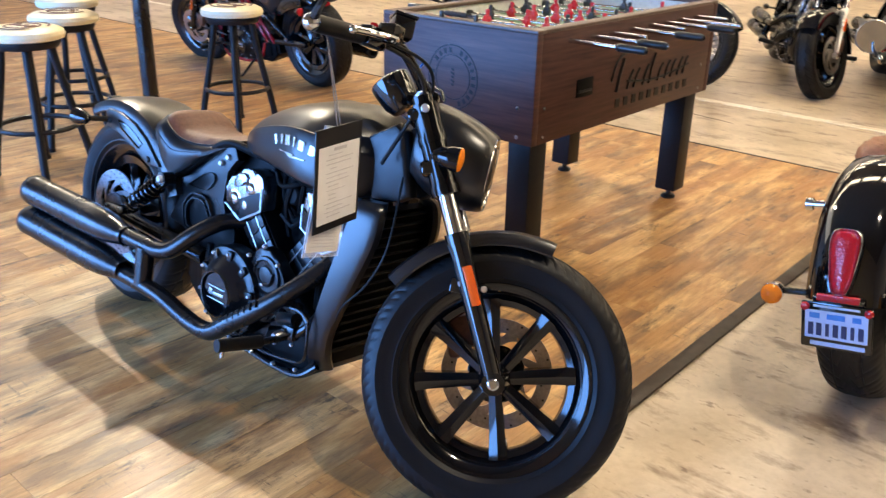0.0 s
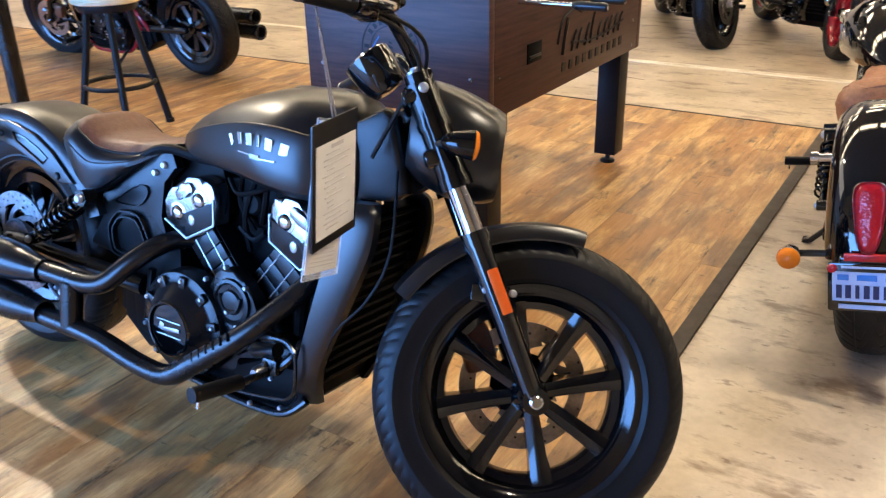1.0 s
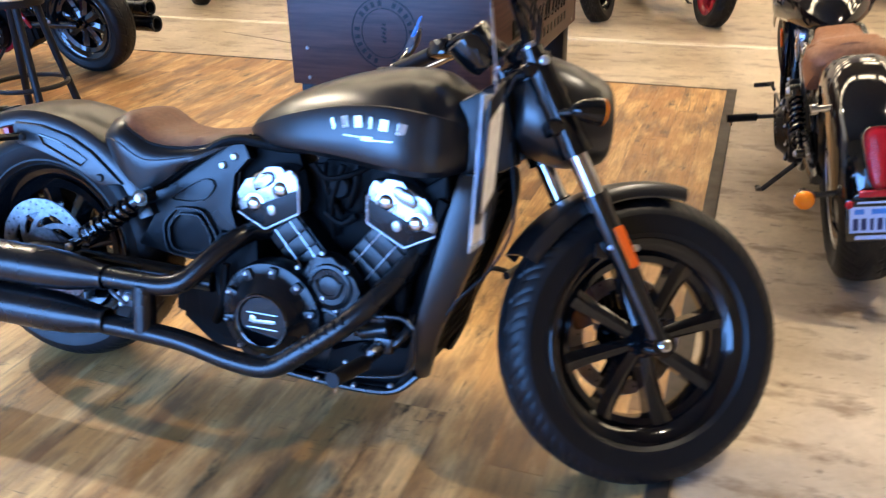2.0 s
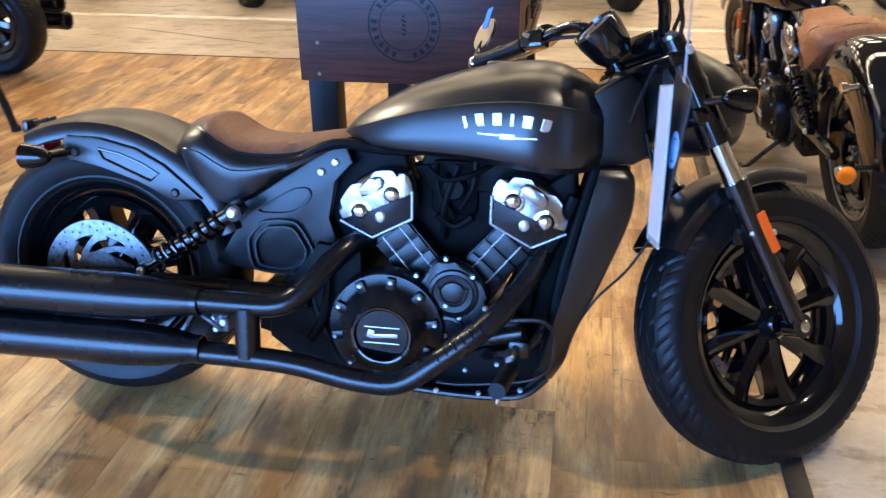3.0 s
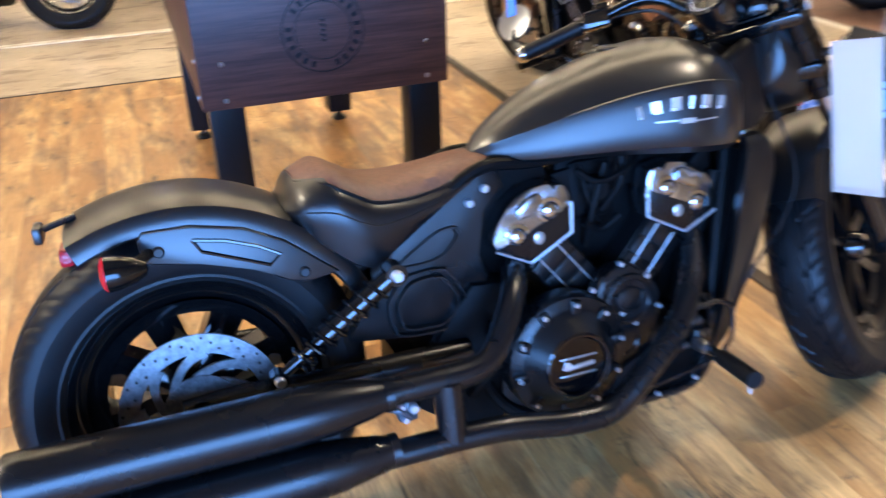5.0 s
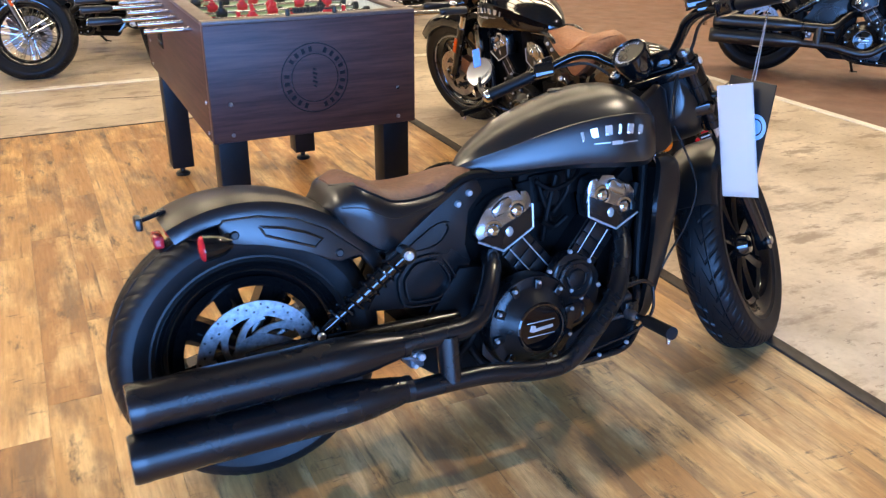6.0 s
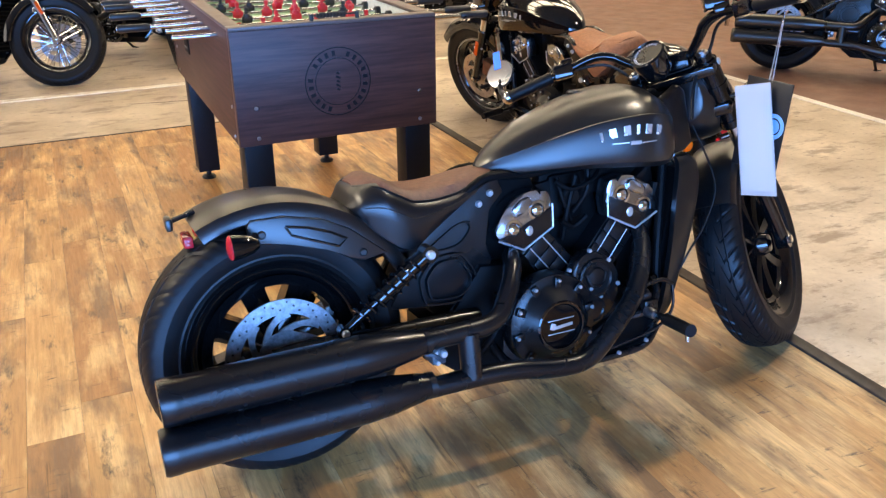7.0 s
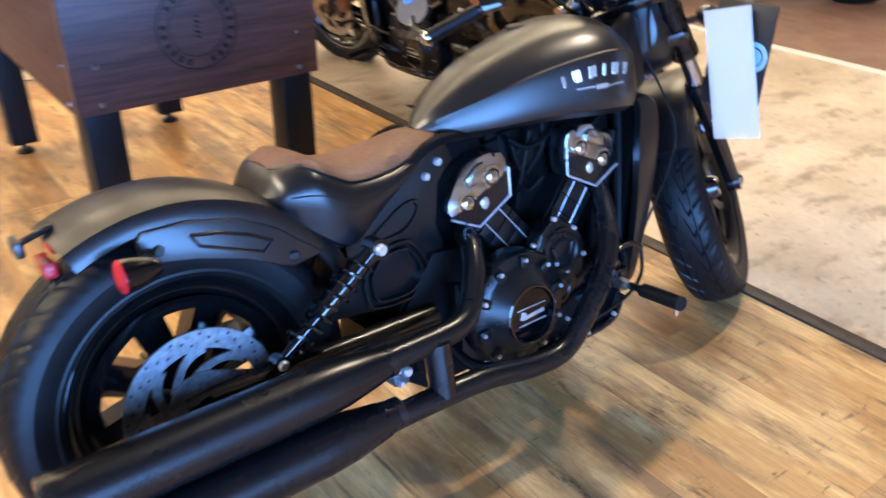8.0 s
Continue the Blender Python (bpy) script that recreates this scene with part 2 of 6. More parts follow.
def vinyl_material():
    """Pale stone-look sheet floor with cloudy patches, thin cracks and brown scuffs."""
    m, nt, p = material("stone_look_floor")
    N, L = nt.nodes, nt.links
    c, _, _ = noise_ramp(nt, 1.3, 0.36, 0.66, (0.44, 0.345, 0.235), (0.78, 0.66, 0.50), 7.0, rough=0.65)
    c2, _, _ = noise_ramp(nt, 3.6, 0.525, 0.64, (0, 0, 0), (1, 1, 1), 9.0, (1.0, 2.3, 1), rough=0.66)
    c4, _, _ = noise_ramp(nt, 14.0, 0.60, 0.67, (0, 0, 0), (1, 1, 1), 8.0, (1.0, 2.0, 1), rough=0.66)
    c3, _, _ = noise_ramp(nt, 40, 0.45, 0.75, (0, 0, 0), (1, 1, 1), 3.0)
    mx = N.new("ShaderNodeMix")
    mx.data_type = "RGBA"
    mu = N.new("ShaderNodeMath")
    mu.operation, mu.inputs[1].default_value = "MULTIPLY", 0.75
    L.new(c2.outputs[0], mu.inputs[0])
    L.new(mu.outputs[0], mx.inputs["Factor"])
    L.new(c.outputs[0], mx.inputs["A"])
    mx.inputs["B"].default_value = (0.21, 0.132, 0.075, 1)
    m2 = N.new("ShaderNodeMix")
    m2.data_type = "RGBA"
    mu2 = N.new("ShaderNodeMath")
    mu2.operation, mu2.inputs[1].default_value = "MULTIPLY", 0.25
    L.new(c3.outputs[0], mu2.inputs[0])
    L.new(mu2.outputs[0], m2.inputs["Factor"])
    L.new(mx.outputs["Result"], m2.inputs["A"])
    m2.inputs["B"].default_value = (0.33, 0.25, 0.17, 1)
    m3 = N.new("ShaderNodeMix")
    m3.data_type = "RGBA"
    mu3 = N.new("ShaderNodeMath")
    mu3.operation, mu3.inputs[1].default_value = "MULTIPLY", 0.6
    L.new(c4.outputs[0], mu3.inputs[0])
    L.new(mu3.outputs[0], m3.inputs["Factor"])
    L.new(m2.outputs["Result"], m3.inputs["A"])
    m3.inputs["B"].default_value = (0.12, 0.068, 0.036, 1)
    L.new(m3.outputs["Result"], p.inputs["Base Color"])
    p.inputs["Roughness"].default_value = 0.34
    p.inputs["Coat Weight"].default_value = 0.2
    p.inputs["Coat Roughness"].default_value = 0.12
    bp = N.new("ShaderNodeBump")
    bp.inputs["Strength"].default_value, bp.inputs["Distance"].default_value = 0.1, 0.001
    L.new(c3.outputs[0], bp.inputs["Height"])
    L.new(bp.outputs[0], p.inputs["Normal"])
    return m


VINYL = vinyl_material()
CARPET = plain("brown_floor", (0.21, 0.115, 0.08), 0.5, grain=6, vary=0.2, bump=0.1)
LINEPAINT = plain("white_line_paint", (0.74, 0.70, 0.60), 0.4, grain=12, vary=0.12)


def worn_paint():
    """White line paint rubbed through to the floor in patches."""
    m, nt, p = material("worn_line_paint")
    rp, _, _ = noise_ramp(nt, 5.0, 0.38, 0.52, (0.60, 0.50, 0.36), (0.90, 0.86, 0.74), 8.0, (1, 3, 1), rough=0.7)
    nt.links.new(rp.outputs[0], p.inputs["Base Color"])
    p.inputs["Roughness"].default_value = 0.4
    return m


WORNLINE = worn_paint()
STRIPMAT = plain("dark_edge_strip", (0.042, 0.030, 0.022), 0.5, grain=30, vary=0.3, spec=0.3)


def walnut():
    """Dark red-brown wood laminate with straight horizontal grain."""
    m, nt, p = material("walnut_laminate")
    N, L = nt.nodes, nt.links
    rp, _, _ = noise_ramp(nt, 3.0, 0.3, 0.75, (0.036, 0.015, 0.013), (0.100, 0.043, 0.034), 8.0, (1.5, 1.5, 26), rough=0.65)
    L.new(rp.outputs[0], p.inputs["Base Color"])
    p.inputs["Roughness"].default_value = 0.46
    p.inputs["Specular IOR Level"].default_value = 0.35
    return m


WALNUT = walnut()
TOPRIM = plain("brown_wood_rim", (0.115, 0.075, 0.058), 0.4, grain=30, vary=0.2)


# ---- mesh tools ----
def part(name, bm, mat, parent=None, label="", m=None, smooth=True, angle=35):
    """Links a bmesh as one mesh object, under a thing or a part."""
    me = bpy.data.meshes.new(name)
    bmesh.ops.recalc_face_normals(bm, faces=bm.faces)
    for f in bm.faces:
        f.smooth = smooth
    lim = radians(angle)
    for e in bm.edges:
        if len(e.link_faces) == 2 and e.calc_face_angle(0) > lim:
            e.smooth = False
    bm.to_mesh(me)
    bm.free()
    mats = mat if isinstance(mat, (list, tuple)) else [mat]
    for k in mats:
        me.materials.append(k)
    ob = new(name, me)
    if parent is not None:
        ob.parent = parent
    if m is not None:
        ob.matrix_basis = m
    if label:
        ob["label"] = label
    return ob


def thing(name, m, label, category, group="", kind=""):
    ob = new(name)
    ob.matrix_basis = m
    return tagged(ob, label, category, group, kind)


def grid_faces(bm, rings, close_ring=True, caps=False, close_path=False, mat=0):
    """Joins rings of vertices (lists of points) into a skin."""
    vs = [[bm.verts.new(p) for p in r] for r in rings]
    n = len(rings[0])
    pairs = list(zip(vs, vs[1:]))
    if close_path:
        pairs.append((vs[-1], vs[0]))
    for a, b in pairs:
        for k in range(n if close_ring else n - 1):
            j = (k + 1) % n
            f = bm.faces.new((a[k], a[j], b[j], b[k]))
            f.material_index = mat
    if caps:
        for r in (vs[0], vs[-1]):
            try:
                bm.faces.new(r).material_index = mat
            except ValueError:
                pass
    return vs


def lathe(bm, profile, seg=48, axis="Y", centre=(0, 0, 0), a0=0.0, a1=360.0, mat=0, closed=False):
    """Turns a profile of (radius, along) round an axis."""
    full = abs(a1 - a0) > 359.9
    rings = []
    for k in range(seg if full else seg + 1):
        a = radians(a0 + (a1 - a0) * k / seg)
        c, s = math.cos(a), math.sin(a)
        ring = []
        for r, h in profile:
            p = {"Y": (r * c, h, r * s), "X": (h, r * c, r * s), "Z": (r * c, r * s, h)}[axis]
            ring.append((p[0] + centre[0], p[1] + centre[1], p[2] + centre[2]))
        rings.append(ring)
    return grid_faces(bm, rings, close_ring=closed, close_path=full, mat=mat)


def spline(points, per=6):
    """A smooth line through the points (any number of values a point)."""
    pts = [np.array(p, float) for p in points]
    if len(pts) < 3:
        return [pts[0] + (pts[-1] - pts[0]) * k / per for k in range(per + 1)]
    out = []
    for i in range(len(pts) - 1):
        p0, p1, p2, p3 = pts[max(0, i - 1)], pts[i], pts[i + 1], pts[min(len(pts) - 1, i + 2)]
        for k in range(per):
            t = k / per
            out.append(0.5 * (2 * p1 + (p2 - p0) * t + (2 * p0 - 5 * p1 + 4 * p2 - p3) * t * t + (3 * p1 - p0 - 3 * p2 + p3) * t ** 3))
    out.append(pts[-1])
    return out


def tube(bm, points, radius, seg=12, per=5, caps=True, mat=0, smooth_path=True):
    """A round bar along a path; radius may be one number or one a point."""
    rad = [radius] * len(points) if not isinstance(radius, (list, tuple)) else radius
    data = [(*p, r) for p, r in zip(points, rad)]
    line = spline(data, per) if smooth_path else [np.array(d, float) for d in data]
    pts = [Vector(d[:3]) for d in line]
    rings, up = [], None
    for i, p in enumerate(pts):
        d = (pts[min(i + 1, len(pts) - 1)] - pts[max(i - 1, 0)]).normalized()
        if up is None:
            up = d.orthogonal().normalized()
        up = (up - d * up.dot(d)).normalized()
        side = d.cross(up)
        r = float(line[i][3])
        rings.append([p + (up * math.cos(2 * math.pi * k / seg) + side * math.sin(2 * math.pi * k / seg)) * r for k in range(seg)])
    return grid_faces(bm, rings, caps=caps, mat=mat)


def rod(bm, a, b, r, seg=12, r2=None, mat=0):
    return tube(bm, [a, b], [r, r if r2 is None else r2], seg, 1, True, mat)


def block(bm, centre, size, bevel=0.0, m=None, mat=0, segments=2):
    made = bmesh.ops.create_cube(bm, size=1.0)
    vs = made["verts"]
    for v in vs:
        v.co = Vector((v.co.x * size[0], v.co.y * size[1], v.co.z * size[2]))
    if bevel:
        es = list({e for v in vs for e in v.link_edges})
        res = bmesh.ops.bevel(bm, geom=es, offset=bevel, segments=segments, affect="EDGES", profile=0.5)
        vs = list({v for f in res["faces"] for v in f.verts} | {v for v in vs if v.is_valid})
    t = Matrix.Translation(centre) @ (m if m is not None else Matrix())
    fs = {f for v in vs for f in v.link_faces}
    for v in vs:
        v.co = t @ v.co
    for f in fs:
        f.material_index = mat
    return vs


def prism(bm, outline, y0, y1, bevel=0.0, mat=0, smooth=0):
    """An outline in (x, z) drawn out along y."""
    pts = [tuple(p) for p in outline]
    if smooth:
        pts = [tuple(p) for p in spline(pts + [pts[0]], smooth)[:-1]]
    a = [bm.verts.new((x, y0, z)) for x, z in pts]
    b = [bm.verts.new((x, y1, z)) for x, z in pts]
    n = len(pts)
    fs = [bm.faces.new(a), bm.faces.new(b)]
    for k in range(n):
        fs.append(bm.faces.new((a[k], a[(k + 1) % n], b[(k + 1) % n], b[k])))
    for f in fs:
        f.material_index = mat
    if bevel:
        es = list(fs[1].edges) + list(fs[0].edges)
        bmesh.ops.bevel(bm, geom=es, offset=bevel, segments=2, affect="EDGES", profile=0.5)
    return a + b


def inset(outline, k):
    """The outline drawn in towards its middle by the factor k."""
    cx, cz = sum(p[0] for p in outline) / len(outline), sum(p[1] for p in outline) / len(outline)
    return [(cx + (x - cx) * k, cz + (z - cz) * k) for x, z in outline]


def cut_corners(outline, k):
    """The outline with each corner cut off at the share k of its two edges."""
    out = []
    for i, (x, z) in enumerate(outline):
        for nx, nz in (outline[i - 1], outline[(i + 1) % len(outline)]):
            out.append((x + (nx - x) * k, z + (nz - z) * k))
    return out


def ball(bm, c, r, scale=(1, 1, 1), seg=12, mat=0):
    made = bmesh.ops.create_uvsphere(bm, u_segments=seg, v_segments=max(6, seg * 2 // 3), radius=r)
    for v in made["verts"]:
        v.co = Vector((v.co.x * scale[0] + c[0], v.co.y * scale[1] + c[1], v.co.z * scale[2] + c[2]))
    for f in {f for v in made["verts"] for f in v.link_faces}:
        f.material_index = mat
    return made["verts"]


def bolt(bm, c, r=0.006, h=0.006, way=-1, mat=0):
    """A domed screw head that looks along y."""
    lathe(bm, [(0.0001, way * h), (r * 0.7, way * h), (r, way * h * 0.5), (r, -way * 0.004)], 10, "Y", c, mat=mat)


def B():
    return bmesh.new()


# ---- structure ----
X0, X1, Y0, Y1 = ROOM
WOOD_X, WOOD_Y = 1.562, 3.165


def slab(name, x0, x1, y0, y1, z0, z1, mat, kind="structure", label=""):
    bm = B()
    block(bm, ((x0 + x1) / 2, (y0 + y1) / 2, (z0 + z1) / 2), (x1 - x0, y1 - y0, z1 - z0))
    ob = part(name, bm, mat, smooth=False)
    return tagged(ob, label, name.split("_")[0], "", kind)


slab("floor", X0 - 0.2, 3.92, Y0 - 0.2, Y1 + 0.2, -0.2, -0.004, VINYL, label="pale stone-look sheet floor with brown scuffs and fine cracks")
slab("floor_east", 3.92, X1 + 0.2, Y0 - 0.2, Y1 + 0.2, -0.2, -0.004, CARPET, label="red-brown floor beyond a white painted line")
slab("floor_line_east", 3.92, 3.98, Y0, Y1, -0.004, 0.0, LINEPAINT, label="straight white painted line along the brown floor")
slab("floor_line_north", X0, 3.92, 4.250, 4.325, -0.004, 0.0, WORNLINE, label="worn white painted line on the pale floor")
bm = B()
rng = random.Random(3)
for xa, ya, xb, yb in ((-2.10, 3.89, -0.95, 3.53), (0.00, 3.865, 0.42, 3.785)):
    run = [(xa + (xb - xa) * k / 9, ya + (yb - ya) * k / 9 + rng.uniform(-0.008, 0.008)) for k in range(10)]
    wide = [0.0045 * math.sin(math.pi * (k + 0.4) / 9.8) + 0.0008 for k in range(10)]
    grid_faces(bm, [[(x, y - w, -0.0042), (x, y - w, -0.0028), (x, y + w, -0.0028), (x, y + w, -0.0042)] for (x, y), w in zip(run, wide)], caps=True)
tagged(part("floor_crack", bm, STRIPMAT, smooth=False), "thin dark slanting crack in the pale floor", "floor", "", "structure")
bm = B()
for y0, y1, z0, z1 in ((Y0, -2.05, -0.004, CEIL), (4.85, Y1, -0.004, CEIL), (-2.05, 4.85, -0.004, 4.2), (-2.05, 4.85, 6.8, CEIL)):
    block(bm, (X0 - 0.1, (y0 + y1) / 2, (z0 + z1) / 2), (0.2, y1 - y0, z1 - z0))
tagged(part("wall_west", bm, WALLPAINT, smooth=False), "painted showroom wall with one wide high window, unseen and added for its light", "wall", "", "structure")
slab("wall_east", X1, X1 + 0.2, Y0, Y1, -0.004, CEIL, WALLPAINT, label="plain painted showroom wall")
slab("wall_north", X0 - 0.2, X1 + 0.2, Y1, Y1 + 0.2, -0.004, CEIL, WALLPAINT, label="plain painted showroom wall")
slab("ceiling", X0 - 0.2, X1 + 0.2, Y0 - 0.2, Y1 + 0.2, CEIL, CEIL + 0.2, CEILPAINT, label="pale painted showroom ceiling")

# the shop front behind the camera: piers, a sill and a lintel round two windows
bm = B()
block(bm, ((X0 + X1) / 2, Y0 - 0.1, 0.048), (X1 - X0 + 0.4, 0.2, 0.105))
block(bm, ((X0 + X1) / 2, Y0 - 0.1, (2.25 + CEIL) / 2), (X1 - X0 + 0.4, 0.2, CEIL - 2.25))
edges = [X0 - 0.2] + [e for wx, ww in WINDOWS for e in (wx - ww / 2, wx + ww / 2)] + [X1 + 0.2]
for a, b in zip(edges[0::2], edges[1::2]):
    block(bm, ((a + b) / 2, Y0 - 0.1, 1.175), (b - a, 0.2, 2.15))
tagged(part("wall_south", bm, WALLPAINT, smooth=False), "shop front wall with large window openings", "wall", "", "structure")


def shop_window(name, m, ww, z0, z1):
    """A glazed front of three panes, drawn along its own x."""
    zc, zh = (z0 + z1) / 2, z1 - z0
    bm = B()
    for k in range(4):
        block(bm, (-ww / 2 + 0.03 + k * (ww - 0.06) / 3, 0, zc), (0.06, 0.1, zh))
    for pz in (z0 + 0.03, z1 - 0.03):
        block(bm, (0, 0, pz), (ww, 0.1, 0.06))
    win = tagged(part(name, bm, GREYMETAL, smooth=False, m=m), "large shop window in a grey metal frame", "window", "", "structure")
    for k in range(3):
        bm = B()
        block(bm, (-ww / 2 + 0.03 + (k + 0.5) * (ww - 0.06) / 3, 0, zc), ((ww - 0.06) / 3 - 0.06, 0.012, zh - 0.12))
        pane = part("pane", bm, GLASS, win, smooth=False)
        pane.visible_shadow = False


for i, (wx, ww) in enumerate(WINDOWS):
    shop_window("window_%d" % (i + 1), pose(wx, Y0 - 0.1, 0), ww, 0.10, 2.25)
# unseen high window, added as an opening for the pale west light
shop_window("window_3", pose(X0 - 0.1, 1.4, 0, 0, 0, -90), 6.9, 4.2, 6.8)
slab("pavement", X0 - 12, X1 + 12, Y0 - 30, Y0 - 0.2, -0.25, -0.03, LINEPAINT, label="pale concrete pavement outside the shop front")

# rows of broad panel lamps hung under the ceiling
first = None
for ly, start, step, count in ((3.5, -7.2, 1.5, 11), (4.6, 5.2, 1.6, 3), (7.2, -7.0, 2.4, 7), (9.2, -7.0, 2.4, 7), (11.2, -7.0, 2.4, 7)):
    for lx in [start + step * k for k in range(count)]:
        place = pose(lx, ly, 4.7)
        if first is None:
            first = thing("ceiling_light", place, "long bright panel lamp hung under the ceiling", "ceiling light", "rows of hanging lamps")
            bm = B()
            block(bm, (0, 0, 0.035), (1.30, 0.56, 0.07), 0.008)
            for x in (-0.5, 0.5):
                rod(bm, (x, 0, 0.09), (x, 0, CEIL - 4.7), 0.004, 6)
            part("housing", bm, GREYMETAL, first)
            bm = B()
            block(bm, (0, 0, -0.008), (1.22, 0.48, 0.030), 0.006)
            part("diffuser", bm, LAMP, first)
        else:
            copy_thing(first, place)


def spotlight(at, to):
    """An added, unseen fixture: a short black can on a rod; its mouth looks along its own -z."""
    top = thing("ceiling_spotlight", look(at, to), "black can spotlight, out of view, added under the ceiling", "ceiling light", "spotlights")
    bm = B()
    lathe(bm, [(0.108, 0.012), (0.122, 0.012), (0.122, 0.16), (0.10, 0.24), (0.05, 0.27), (0.0001, 0.27)], 36, "Z")
    part("can", bm, SATIN, top)
    bm = B()
    rod(bm, (0, 0, 0.24), top.matrix_basis.inverted() @ Vector((at.x, at.y, CEIL)), 0.012, 8)
    part("hanger", bm, GREYMETAL, top)


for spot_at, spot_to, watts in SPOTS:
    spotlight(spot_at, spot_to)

# ---- motorcycle ----
RAKE, STEER_AT = radians(29), Vector((1.165, 0, 0.86))
STEER_AXIS = Vector((-math.sin(RAKE), 0, math.cos(RAKE)))
AXLE_F, AXLE_R = Vector((1.502, 0, 0.284)), Vector((0.002, 0, 0.3135))


def tyre_mesh(bm, R, W, rim, depth=1.0, blocks=34):
    """A fat tyre whose tread is cut by narrow slanted grooves and one fine line a side."""
    half = [(rim - 0.006, 0.70, 0), (rim + 0.010, 0.85, 0), (rim + 0.013, 0.895, 0), (rim + 0.018, 0.885, 0), (rim + 0.034, 0.965, 0), (rim + 0.052, 0.998, 0), (R - 0.046, 0.985, 0), (R - 0.034, 0.945, 0),
            (R - 0.026, 0.895, 1), (R - 0.017, 0.815, 1), (R - 0.0105, 0.70, 1), (R - 0.0060, 0.565, 1), (R - 0.0036, 0.46, 1), (R - 0.0032, 0.44, 2), (R - 0.0026, 0.40, 2), (R - 0.0022, 0.38, 1), (R - 0.0010, 0.25, 1), (R, 0.09, 0)]
    prof = [(r, -k * W / 2, g) for r, k, g in half] + [(r, k * W / 2, g) for r, k, g in reversed(half)]
    pitch = 9
    n = blocks * pitch
    rings = []
    for k in range(n):
        ring = []
        for r, h, g in prof:
            u = abs(h) / (W / 2)
            slant = (0.95 - u) * 11.0 if g else 0.0
            a = 2 * math.pi * (k + slant + (0 if h < 0 else pitch / 2)) / n
            cut = 0.0
            if g == 2 or (g == 1 and k % pitch == 0) or (g == 1 and u > 0.6 and k % pitch == 4):
                cut = depth * (0.0045 if u < 0.85 else 0.003)
            ring.append(((r - cut) * math.cos(a), h, (r - cut) * math.sin(a)))
        rings.append(ring)
    grid_faces(bm, rings, close_ring=True, close_path=True)


def disc_mesh(bm, r_out, r_in, y, holes=24, arms=6, hub=0.05, wide=1.0, sweep=0.75, drilled=(0.3, 0.55, 0.8)):
    """A drilled brake disc with curved carrier arms (slot 1: black dots for the dark inside of the drillings)."""
    lathe(bm, [(r_in, y - 0.0025), (r_out, y - 0.0025), (r_out, y + 0.0025), (r_in, y + 0.0025)], 64, closed=True)
    lathe(bm, [(0.012, y - 0.006), (hub, y - 0.006), (hub, y + 0.004), (0.012, y + 0.004)], 40, closed=True)
    for k in range(arms):
        a = 2 * math.pi * k / arms
        line = []
        for n in range(10):
            t = n / 9
            r0, b = hub - 0.006 + (r_in + 0.010 - hub) * t, a - sweep * t
            line.append(Vector((r0 * math.cos(b), y, r0 * math.sin(b))))
        rings = []
        for n, c in enumerate(line):
            d = (line[min(n + 1, 9)] - line[max(n - 1, 0)]).normalized()
            way = Vector((-d.z, 0, d.x))
            half = (0.0085 + 0.0075 * abs(2 * n / 9 - 1) ** 2.2) * wide
            rings.append([c + way * half + Vector((0, -0.003, 0)), c - way * half + Vector((0, -0.003, 0)), c - way * half + Vector((0, 0.003, 0)), c + way * half + Vector((0, 0.003, 0))])
        grid_faces(bm, rings, caps=True)
    for k in range(holes):
        a = 2 * math.pi * k / holes
        r = r_in + (r_out - r_in) * drilled[k % 3]
        for side in (-1, 1):
            lathe(bm, [(0.0001, side * 0.0006), (0.0027, side * 0.0006), (0.0027, -side * 0.001)], 8, "Y", (r * math.cos(a), y + side * 0.0028, r * math.sin(a)), mat=1)


